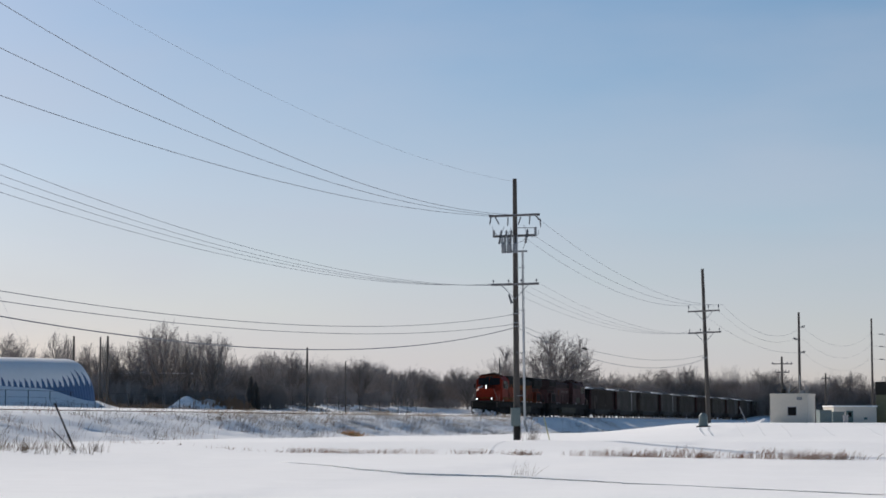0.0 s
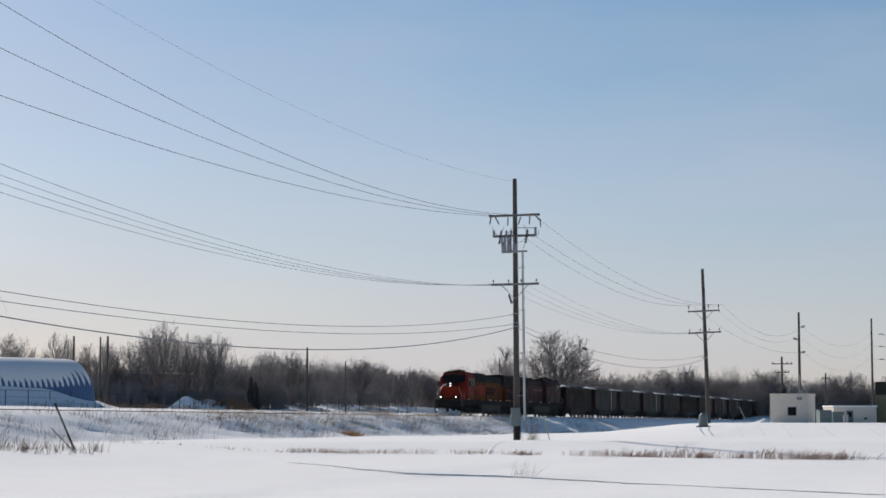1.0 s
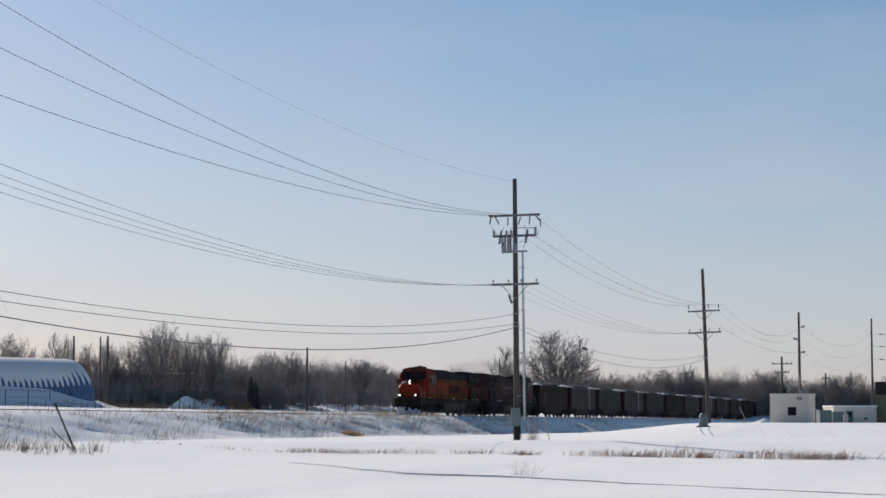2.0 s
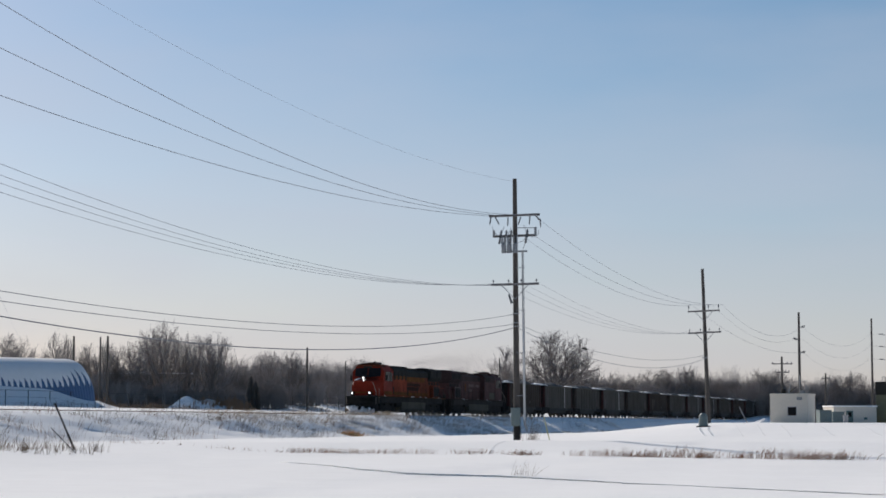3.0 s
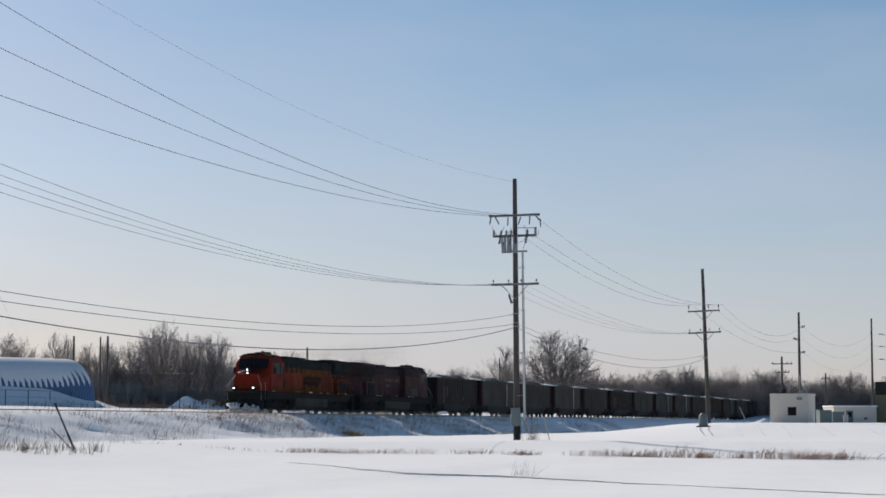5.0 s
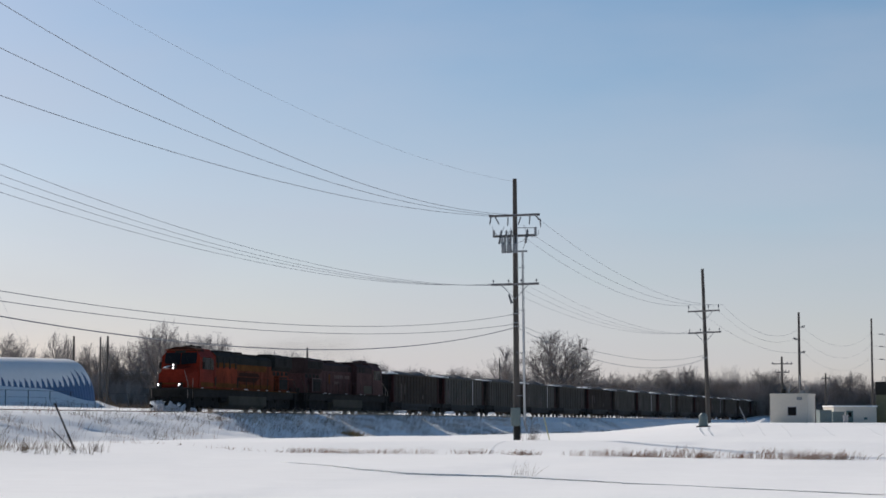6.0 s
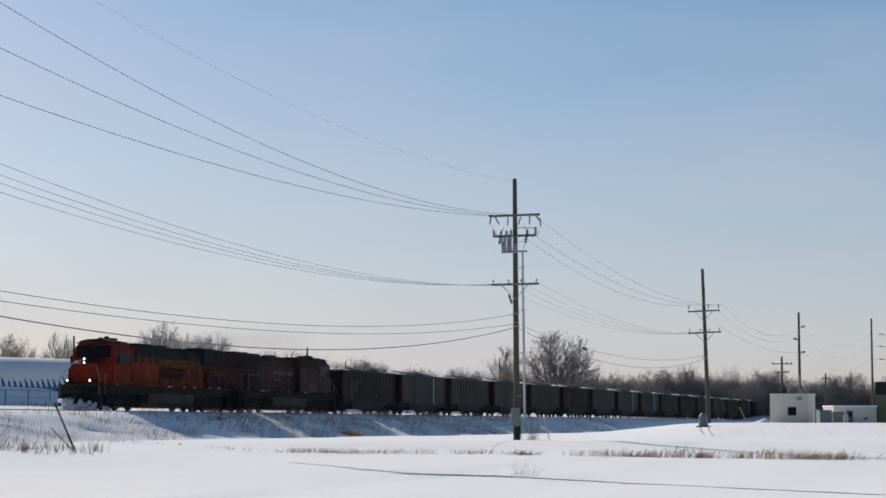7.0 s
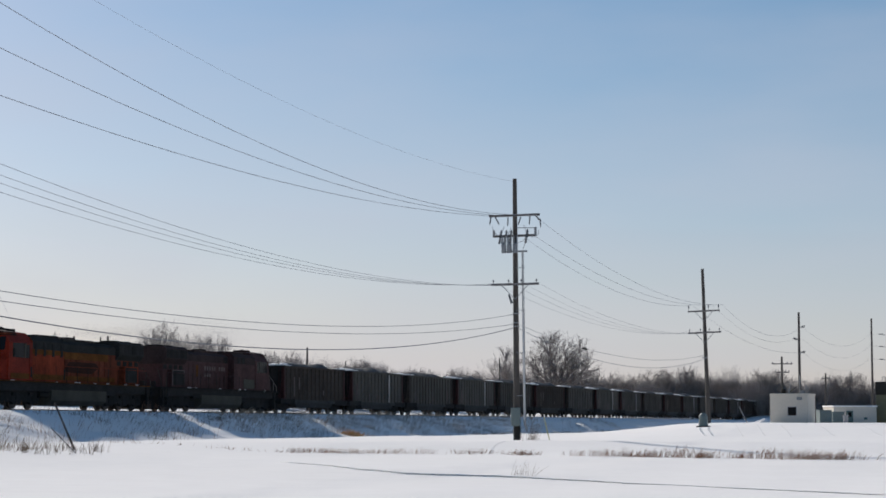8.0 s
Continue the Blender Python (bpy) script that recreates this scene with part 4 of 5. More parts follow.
A1 = Vector((3.60, 97.0, 0))
for n, za, sag in ((-1.15, 10.55, 0.90), (-0.5, 11.85, 1.22), (1.1, 12.32, 1.65)):
    wire(at_pole(P0, n, za), at_pole(A1, n, 11.93), sag, 0.010)
wire(at_pole(P0, 0, 14.36), at_pole(A1, 0, 13.61), 1.23, 0.004)
for k, n in enumerate((-1.1, -0.32, 0.32, 1.1)):
    wire(at_pole(P0, n, 8.24), at_pole(A1, n, 8.56), 1.15 + 0.045 * k, 0.0065)
    wire(at_pole(A1, n, 8.60), at_pole(P2, n * 1.0, 8.54), 1.05 + 0.02 * k, 0.006)
for za, zb, sag, r in ((5.16, 7.01, 0.95, 0.010), (4.88, 6.53, 0.83, 0.010), (4.65, 6.34, 1.23, 0.017)):
    wire(at_pole(P0, -0.15, za), at_pole(A1, -0.15, zb), sag, r)
for n0, z0, n1, z1, sag in ((1.15, 11.75, 1.12, 10.45, 1.15), (0.9, 10.95, 0.36, 10.45, 1.0), (0.6, 10.7, -1.12, 10.45, 1.0)):
    wire(at_pole(A1, n0, z0), at_pole(P2, n1, z1), sag, 0.009)
wire(at_pole(A1, 0.1, 6.53), at_pole(P2, -0.1, 6.75), 0.96, 0.010)
wire(at_pole(A1, 0.1, 6.34), at_pole(P2, -0.1, 6.5), 1.27, 0.014)
splice = tubed((0, 0, -0.35), (0, 0, 0.35), 0.06, 0.06, 8)
sp = part("cable_splice", splice, BLACK, at=lean_to((7.96, 110.3, 5.83), (8.30, 111.34, 5.77)))
tagged(sp, "dark splice case on an overhead cable", "cable splice")
for n1, z1, dn, z3, sag in ((1.12, 10.45, 0.4, 11.6, 1.6), (0.36, 10.45, -0.4, 10.35, 1.3), (-1.12, 10.45, 0.4, 9.0, 1.2)):
    wire(at_pole(P2, n1, z1), at_pole(P3, dn, z3), sag, 0.009)
for z3, z4 in ((11.6, 13.3), (10.35, 11.8), (9.0, 10.2)):
    wire(at_pole(P3, 0.3, z3), at_pole(P4, -0.2, z4), 1.8, 0.009)
wire((-13.08, 43.55, 11.3), (far(48, 255), 255, 10.5), 0.0, 0.006, "service_wire", "thin service wire to the far yard")


# ---- trees ----
def sticks_mesh(name, sticks, mat, sides=3):
    """One mesh of tapered sticks: (start, end, radius, end radius)."""
    verts, faces = [], []
    for a, b, r0, r1 in sticks:
        axis = b - a
        if axis.length < 1e-4:
            continue
        u = axis.orthogonal().normalized()
        v = axis.normalized().cross(u)
        k = len(verts)
        for p, r in ((a, r0), (b, r1)):
            for i in range(sides):
                t = 2 * math.pi * i / sides
                verts.append(p + (u * math.cos(t) + v * math.sin(t)) * r)
        for i in range(sides):
            j = (i + 1) % sides
            faces.append((k + i, k + j, k + sides + j, k + sides + i))
    me = bpy.data.meshes.new(name)
    me.from_pydata([tuple(v) for v in verts], [], faces)
    me.materials.append(mat)
    return me


def bare_tree(seed, height, wide, bole=0.2, radius=0.24, boughs=6, lean=0.9, lift=0.10, kids=(2, 2, 2), fine=0.017):
    """A tree of boughs that fork outwards and turn up, down to fine twigs."""
    rn = random.Random(seed)
    limbs, twigs = [], []

    def shoot(p, d, length, r, depth):
        pieces = (4, 3, 2, 2)[depth]
        for i in range(pieces):
            d = (d + Vector((rn.gauss(0, 0.09), rn.gauss(0, 0.09), rn.gauss(lift, 0.06)))).normalized()
            q = p + d * (length / pieces)
            r2 = max(fine * 0.7, r * (1 - 0.55 / pieces))
            (limbs if depth < 2 else twigs).append((p, q, r, r2))
            if depth < 3:
                for c in range(kids[depth] - (1 if i == 0 and depth == 0 else 0)):
                    side = d.orthogonal().normalized()
                    side.rotate(Matrix.Rotation(rn.uniform(0, 2 * math.pi), 3, d))
                    out = (d * 0.85 + side * rn.uniform(0.35, 0.75)).normalized()
                    shoot(p.lerp(q, rn.uniform(0.2, 1.0)), out, length * rn.uniform(0.38, 0.62), max(fine, r2 * 0.55), depth + 1)
            p, r = q, r2

    fork = Vector((rn.gauss(0, 0.15), rn.gauss(0, 0.15), height * bole))
    crown_foot = Vector((fork.x * 2, fork.y * 2, height * (bole + 0.22)))
    limbs.append((Vector((0, 0, -0.4)), fork, radius * 1.3, radius))
    limbs.append((fork, crown_foot, radius, radius * 0.6))
    for k in range(boughs):
        f = k / max(1, boughs - 1)
        turn = 2.4 * k + rn.uniform(-0.4, 0.4)
        tilt = lean * (1.0 - 0.75 * f) * rn.uniform(0.75, 1.15)
        d = Vector((math.sin(tilt) * math.cos(turn), math.sin(tilt) * math.sin(turn), math.cos(tilt)))
        shoot(fork.lerp(crown_foot, f), d, height * rn.uniform(0.42, 0.56), radius * rn.uniform(0.42, 0.6), 0)
    tops = sorted(b.z for a, b, r0, r1 in twigs)
    outs = sorted(math.hypot(b.x, b.y) for a, b, r0, r1 in twigs)
    kz = height / tops[int(len(tops) * 0.98)]
    kx = wide / 2 / outs[int(len(outs) * 0.90)]
    fit = lambda v: Vector((v.x * kx, v.y * kx, v.z * kz))
    limbs = [(fit(a), fit(b), r0, r1) for a, b, r0, r1 in limbs]
    twigs = [(fit(a), fit(b), r0, r1) for a, b, r0, r1 in twigs]
    mid = height * 0.52

    def inside(p):
        d = Vector((p.x / (wide / 2), p.y / (wide / 2), (p.z - mid) / (height - mid)))
        lobe = noise.noise(d.normalized() * 2.3 + Vector((seed, 0, 0))) + 0.6 * noise.noise(d.normalized() * 5 + Vector((0, seed, 0)))
        return d.length < 1.0 + 0.2 * lobe

    twigs = [k for k in twigs if inside(k[1])]
    limbs = limbs[:2] + [k for k in limbs[2:] if inside(k[1])]
    return sticks_mesh("trunk", limbs, BARK, 5), sticks_mesh("crown", twigs, TWIG, 3)


TREES = [
    (12.0, bare_tree(11, 12.0, 9.0, 0.14, 0.24, 8, 0.85, 0.08)),
    (12.0, bare_tree(12, 12.0, 8.0, 0.20, 0.22, 7, 0.75, 0.08)),
    (12.0, bare_tree(13, 12.0, 10.0, 0.10, 0.24, 9, 1.05, 0.07)),
    (12.0, bare_tree(14, 12.0, 6.5, 0.14, 0.18, 7, 0.55)),
    (12.0, bare_tree(15, 12.0, 11.0, 0.14, 0.26, 9, 1.15, 0.05)),
    (12.0, bare_tree(16, 12.0, 7.5, 0.08, 0.18, 8, 0.65, 0.12)),
]
BIG_TREE = bare_tree(29, 16.0, 15.6, 0.16, 0.42, 15, 1.35, 0.0, (3, 3, 2), 0.015)
SIDE_TREE = bare_tree(28, 12.0, 10.5, 0.2, 0.3, 9, 1.2, 0.0, (3, 2, 2), 0.015)


def plant(kind, x, y, scale, turn, label="bare winter tree at the field's edge", wide=1.0):
    e = empty("tree", ground(x, y, -0.1) and Matrix.Translation(ground(x, y, -0.1)) @ pose(0, 0, 0, 0, 0, turn), label, "tree", "bare trees of the tree line")
    m = Matrix.Diagonal((scale * wide, scale * wide, scale, 1))
    part("trunk", kind[0], None, e, at=m)
    part("crown", kind[1], None, e, at=m)
    return e


rnd = random.Random(77)
# the skyline of the woods: directions across the view, and rise over the eye in thousandths of the distance
SKYLINE = ((-60, 43), (15, 48), (45, 42), (110, 48), (160, 43), (225, 41), (290, 53), (330, 49), (380, 48), (420, 41), (480, 38), (520, 39), (560, 32), (620, 36), (655, 35), (690, 29), (740, 30),
           (780, 28), (810, 31), (850, 28), (900, 30), (1060, 28), (1130, 26), (1180, 28), (1215, 32), (1250, 26), (1310, 27), (1350, 28), (1400, 25), (1480, 25), (1510, 26), (1550, 24), (1660, 25))


def skyline(px):
    for (a, u), (b, v) in zip(SKYLINE, SKYLINE[1:]):
        if px <= b:
            return (u + (v - u) * (px - a) / (b - a)) / 1000
    return 0.025


count = 84
for i in range(count):
    u = (i + rnd.uniform(0, 1)) / count
    px = -50 + 1090 * u / 0.52 if u < 0.52 else 1040 + 600 * (u - 0.52) / 0.48
    y = wood_y(px) + rnd.uniform(-8, 30)
    x = far(px, y)
    h = skyline(px) * y * rnd.choice((0.98, 0.92, 0.86, 0.8, 0.72)) * (1 + 0.1 * smooth(1040, 1100, px)) - (ground_z(x, y) - 1.6)
    hh, kind = TREES[rnd.randrange(len(TREES))]
    plant(kind, x, y, h / hh, rnd.uniform(0, 360), wide=rnd.uniform(0.9, 1.25))
for i in range(20):
    px = 630 + 240 * (i + rnd.uniform(0, 1)) / 20
    y = wood_y(px) + rnd.uniform(-10, 10)
    x = far(px, y)
    h = skyline(px) * y * rnd.uniform(0.8, 0.95) - (ground_z(x, y) - 1.6)
    hh, kind = TREES[rnd.choice((2, 3, 4))]
    plant(kind, x, y, h / hh, rnd.uniform(0, 360), wide=rnd.uniform(1.1, 1.4))
# the trees that stand out: direction, top over the eye in thousandths, width in thousandths, kind
for px, top, span, k in ((150, 41, 15, 0), (166, 43, 18, 2), (207, 43, 18, 4), (22, 48, 24, 2), (106, 49, 19, 1), (188, 44, 16, 5), (293, 53.5, 34, 0), (378, 48.5, 29, 4), (330, 44, 22, 3), (240, 42, 20, 2), (473, 39, 22, 1), (520, 39, 22, 0),
                         (576, 33, 22, 2), (635, 36, 19, 4), (600, 33, 16, 3), (680, 30, 15, 0), (702, 28.5, 13, 5), (731, 30, 16, 1), (761, 29, 14, 2), (809, 31, 15, 4), (842, 28, 13, 0),
                         (1052, 29, 14, 1), (1082, 27, 13, 3), (1130, 27, 14, 2), (1215, 32, 17, 4), (1180, 29, 15, 0), (1250, 27, 13, 1)):
    y = wood_y(px) - 4 + 9 * noise.noise(Vector((px * 0.37, 0.5, 0)))
    x = far(px, y)
    h = top / 1000 * y - (ground_z(x, y) - 1.6)
    natural = (9.0, 8.0, 10.0, 6.5, 11.0, 7.5)[k] * h / 12
    plant(TREES[k][1], x, y, h / 12, px * 7.3 % 360, "bare winter tree with a rounded crown of fine twigs", max(0.7, min(1.5, span / 1000 * y / natural)))
h = 0.0490 * 380 - (ground_z(far(988, 380), 380) - 1.6)
plant(BIG_TREE, far(988, 380), 380, h / 16, 40, "broad bare tree with a spreading crown", 0.0405 * 380 / (14.5 * h / 16))
h = 0.0412 * 385 - (ground_z(far(889, 385), 385) - 1.6)
plant(SIDE_TREE, far(894, 385), 385, h / 12, 10, "bare spreading tree beside the broad one", 0.92)


def thicket(seed, length, height, count, name, label, m):
    """Undergrowth: many thin stems and twigs, uncounted."""
    rn = random.Random(seed)
    st = []
    for k in range(count):
        x = rn.uniform(-length / 2, length / 2)
        hump = 0.8 + 0.3 * noise.noise(Vector((x * 0.09, seed, 0)))
        p = Vector((x, rn.gauss(0, 2.5), -0.2))
        h = height * hump * rn.uniform(0.5, 1.1)
        d = Vector((rn.uniform(-0.3, 0.3), rn.uniform(-0.3, 0.3), 1)).normalized()
        q = p + d * h * 0.5
        st.append((p, q, 0.05, 0.035))
        for j in range(6):
            a = p.lerp(q, rn.uniform(0.25, 1))
            b = a + (d + Vector((rn.uniform(-0.5, 0.5), rn.uniform(-0.5, 0.5), rn.uniform(0, 0.4)))).normalized() * h * rn.uniform(0.25, 0.5)
            st.append((a, b, 0.032, 0.02))
            for i in range(2):
                c = a.lerp(b, rn.uniform(0.3, 1))
                st.append((c, c + Vector((rn.uniform(-0.5, 0.5), rn.uniform(-0.5, 0.5), rn.uniform(0.2, 0.7))) * min(2.2, h * 0.22), 0.022, 0.015))
    ob = new(name, sticks_mesh(name, st, BRUSH, 3))
    ob.matrix_basis = m
    return tagged(ob, label, "brush", kind="stuff")


for px in range(-30, 1620, 62):
    y = wood_y(px) - 6
    x = far(px, y)
    h = skyline(px) * y - (ground_z(x, y) - 1.6)
    open_wood = smooth(500, 560, px) * smooth(900, 860, px)
    if open_wood > 0.5 and rnd.random() < 0.3:
        continue
    thicket(px, 0.022 * y, h * (rnd.uniform(0.5, 0.8) * (1 - 0.35 * open_wood - 0.4 * smooth(440, 400, px) * smooth(215, 260, px)) + 0.33 * smooth(1040, 1150, px)), int(290 * (1 - 0.55 * open_wood - 0.45 * smooth(440, 400, px) * smooth(215, 260, px))) + int(60 * smooth(1040, 1150, px)), "thicket", "leafless thicket below the trees", Matrix.Translation(ground(x, y)) @ pose(0, 0, 0, 0, 0, rnd.uniform(-12, 12)))
for px in range(-20, 1640, 90):
    y = wood_y(px) + 45
    x = far(px, y)
    thicket(px + 3, y * 0.03, skyline(px) * y * (0.84 + 0.12 * smooth(1000, 1100, px) - 0.2 * smooth(430, 330, px)), 330 - int(200 * smooth(430, 330, px)), "far_woods", "grey leafless woods in the distance", Matrix.Translation(ground(x, y)))


def evergreen(px, y, height, wide):
    """A narrow dark conifer: drooping sprays round a straight trunk."""
    rn = random.Random(px)
    sprays = []
    for k in range(1500):
        u = rn.random() ** 0.8
        z = height * (0.06 + 0.94 * (1 - u))
        reach = wide / 2 * (u * (1.25 - 0.6 * u)) ** 0.5 * rn.uniform(0.35, 1.15) + 0.06
        turn = rn.uniform(0, 2 * math.pi)
        a = Vector((0.25 * reach * math.cos(turn), 0.25 * reach * math.sin(turn), z + 0.1))
        b = Vector((reach * math.cos(turn), reach * math.sin(turn), z - 0.18 * reach + rn.uniform(-0.1, 0.15)))
        sprays.append((a, b, 0.05, 0.02))
    x = far(px, y)
    e = empty("evergreen", Matrix.Translation(ground(x, y, -0.1)), "narrow dark evergreen before the bare trees", "tree")
    part("trunk", sticks_mesh("trunk", [(Vector((0, 0, -0.2)), Vector((0, 0, height * 0.95)), 0.14, 0.03)], BARK, 6), None, e)
    part("crown", sticks_mesh("crown", sprays, NEEDLES, 3), None, e)


evergreen(445, 284, 4.9, 1.7)
evergreen(453, 287, 4.2, 1.8)
for px, h in ((372, 2.6), (400, 3.0), (424, 2.4), (186, 3.0)):
    bush = thicket(px + 7, 3.2, h, 45, "thicket", "tangle of brown leafless bushes by the fence", Matrix.Translation(ground(far(px, 281), 281)))
    bush.data.materials[0] = BROWN_BRUSH


# ---- grasses through the snow ----
def tufts(name, spots, blade, spread, mat, seed, label, wind=0.35, width=0.012, count=(5, 12)):
    """Dry stalks in tufts at the given spots (x, y, size)."""
    rn = random.Random(seed)
    st = []
    for x, y, size in spots:
        for k in range(rn.randint(*count)):
            a = ground(x + rn.gauss(0, spread), y + rn.gauss(0, spread), -0.03)
            h = blade * size * rn.uniform(0.5, 1.15)
            d = Vector((wind + rn.gauss(0, 0.3), rn.gauss(0, 0.25), 1)).normalized()
            b = a + d * h * 0.6
            c = b + (d + Vector((wind * 0.9, 0, -0.15))).normalized() * h * 0.45
            st.append((a, b, width, width * 0.8))
            st.append((b, c, width * 0.8, width * 0.3))
    ob = new(name, sticks_mesh(name, st, mat, 3))
    return tagged(ob, label, "grass", kind="stuff")


rg = random.Random(31)
spots = []
for k in range(3400):
    s, n = rg.uniform(40, 235), rg.uniform(-55.0, -47.5)
    patch = noise.noise(Vector((s * 0.09, n * 0.16, 3))) + 0.5 * noise.noise(Vector((s * 0.4, n * 0.5, 5)))
    if patch > 0.08 + rg.uniform(-0.12, 0.15):
        p = along(s, n)
        spots.append((p.x, p.y, 0.7 + 0.5 * rg.random()))
for k in range(850):
    s, n = rg.uniform(118, 185), rg.uniform(-55.8, -48.5)
    if noise.noise(Vector((s * 0.2, n * 0.3, 8))) > -0.05:
        p = along(s, n)
        spots.append((p.x, p.y, 0.7 + 0.5 * rg.random()))
upper = []
for k in range(850):
    s, n = rg.uniform(122, 205), -55.8 + 4.5 * rg.random() ** 1.5
    if noise.noise(Vector((s * 0.16, n * 0.2, 21))) > -0.1:
        p = along(s, n)
        upper.append((p.x, p.y, 0.6 + 0.6 * rg.random()))
tufts("bank_grass", upper, 0.5, 0.35, PALE_GRASS, 40, "wind-bent pale grass along the top of the bank", 0.6, 0.009, (3, 7))
tufts("bank_grass", spots, 0.46, 0.3, DRY_GRASS, 41, "dry grass poking through the snowy bank", 0.3, 0.0065, (2, 6))
spots = []
for k in range(300):
    px = rg.uniform(510, 1545)
    if 860 < px < 900 or (700 < px < 740 and rg.random() < 0.5):
        continue
    y = 80 - 9.0 * smooth(700, 1540, px) + rg.gauss(0, 0.35)
    gap = noise.noise(Vector((px * 0.012, 8.8, 0)))
    if gap > -0.25:
        spots.append((far(px, y), y, 0.55 + 0.5 * smooth(850, 1250, px) * (0.7 + gap)))
tufts("reeds", spots, 0.42, 0.25, RUST_GRASS, 42, "rusty dry reeds along the snowy field edge", 0.15, 0.0065, (3, 9))
spots = []
for k in range(110):
    px = rg.uniform(-20, 190)
    y = rg.uniform(71, 80)
    spots.append((far(px, y), y, rg.uniform(0.5, 1.3)))
tufts("weeds", spots, 0.5, 0.12, DRY_GRASS, 43, "thin dry weeds in the snow", 0.1, 0.007, (2, 4))
tufts("weeds", [(far(925 + 14 * rg.gauss(0, 1), 56), 56 + rg.uniform(-0.6, 0.6), rg.uniform(0.7, 1.2)) for k in range(14)], 0.42, 0.08, DRY_GRASS, 44, "a few dry stalks in the field", 0.1, 0.004, (1, 3))
tufts("weeds", [(far(940 + 9 * rg.gauss(0, 1), 98), 98 + rg.uniform(-0.5, 0.5), rg.uniform(0.7, 1.3)) for k in range(16)], 0.9, 0.1, DRY_GRASS, 45, "dry weeds at the foot of the pole", 0.05, 0.006, (2, 4))


spots = []
for k in range(420):
    p = along(rg.uniform(205, 330), rg.uniform(-117, -108))
    if noise.noise(Vector((p.x * 0.06, p.y * 0.06, 2))) > -0.1:
        spots.append((p.x, p.y, rg.uniform(0.6, 1.4)))
tufts("tall_grass", spots, 0.75, 0.4, DRY_GRASS, 46, "tall tan grass along the fence", 0.1, 0.014, (4, 9))


spots = []
for k in range(420):
    s, n = rg.uniform(55, 122), rg.uniform(-55.5, -47.5)
    if noise.noise(Vector((s * 0.13, n * 0.2, 12))) > -0.05:
        p = along(s, n)
        spots.append((p.x, p.y, rg.uniform(0.5, 1.3)))
tufts("bank_weeds", spots, 0.6, 0.25, RUST_GRASS, 47, "thin brown weeds standing on the bank", 0.06, 0.007, (3, 7))
tufts("grass_clump", [(-6.6 + rg.gauss(0, 0.45), 144.7 + rg.gauss(0, 0.5), rg.uniform(0.6, 1.0)) for k in range(38)], 0.55, 0.2, TAN_GRASS, 48, "matted tan grass clump in the ditch", 0.4, 0.012, (6, 10))
spots = []
for k in range(40):
    px = rg.uniform(190, 520)
    y = 88 - 8 * smooth(190, 520, px) + rg.gauss(0, 0.3)
    spots.append((far(px, y), y, rg.uniform(0.3, 0.7)))
tufts("weeds", spots, 0.32, 0.12, RUST_GRASS, 49, "short dry weeds in the snow", 0.1, 0.006, (1, 4))
spots = []
for k in range(230):
    px = rg.uniform(900, 1545)
    y = 80 - 9.0 * smooth(700, 1540, px) + rg.gauss(0, 0.2)
    if noise.noise(Vector((px * 0.02, 3.1, 0))) > 0.08:
        spots.append((far(px, y), y, rg.uniform(0.5, 1.0) * (0.6 + 0.4 * smooth(900, 1500, px))))
tufts("reeds", spots, 0.42, 0.2, RUST_GRASS, 50, "matted rusty reeds along the snowy field edge", 0.45, 0.008, (5, 11))


def snow_track(points, size, gap, label):
    """A trail of small kicked-up clods from point to point."""
    rn = random.Random(len(label) + int(points[0][1]))
    bm = bmesh.new()
    for (x0, y0), (x1, y1) in zip(points, points[1:]):
        k = max(1, int(math.hypot(x1 - x0, y1 - y0) / gap))
        for i in range(k):
            u = (i + rn.uniform(-0.3, 0.3)) / k
            m = Matrix.Translation(ground(x0 + (x1 - x0) * u + rn.gauss(0, 0.04), y0 + (y1 - y0) * u, 0.0)) @ Matrix.Diagonal((size * rn.uniform(0.7, 1.5), size * 2.2, size * rn.uniform(0.5, 1.0), 1))
            bmesh.ops.create_icosphere(bm, subdivisions=1, radius=1.0, matrix=m)
    tagged(part("snow_track", bm, SNOW, smooth_it=True), label, "tracks", kind="stuff")


snow_track([(far(1237, 123), 123), (far(1238, 117), 117), (far(1246, 108), 108)], 0.05, 0.35, "faint animal track across the snow")
snow_track([(far(1252, 123), 123), (far(1254, 114), 114), (far(1261, 108), 108)], 0.04, 0.4, "faint animal track across the snow")
for px, end in ((1300, 1312), (1338, 1352), (1380, 1398), (1446, 1475), (1522, 1560)):
    snow_track([(far(px, 128), 128), (far(end, 106), 106)], 0.02, 0.7, "faint old track over the snowy rise")
snow_track([(far(866, 79.0), 79.0), (far(870, 82.5), 82.5), (far(878, 86.5), 86.5), (far(890, 89), 89), (far(906, 90), 90)], 0.02, 0.12, "curved lip of drifted snow")

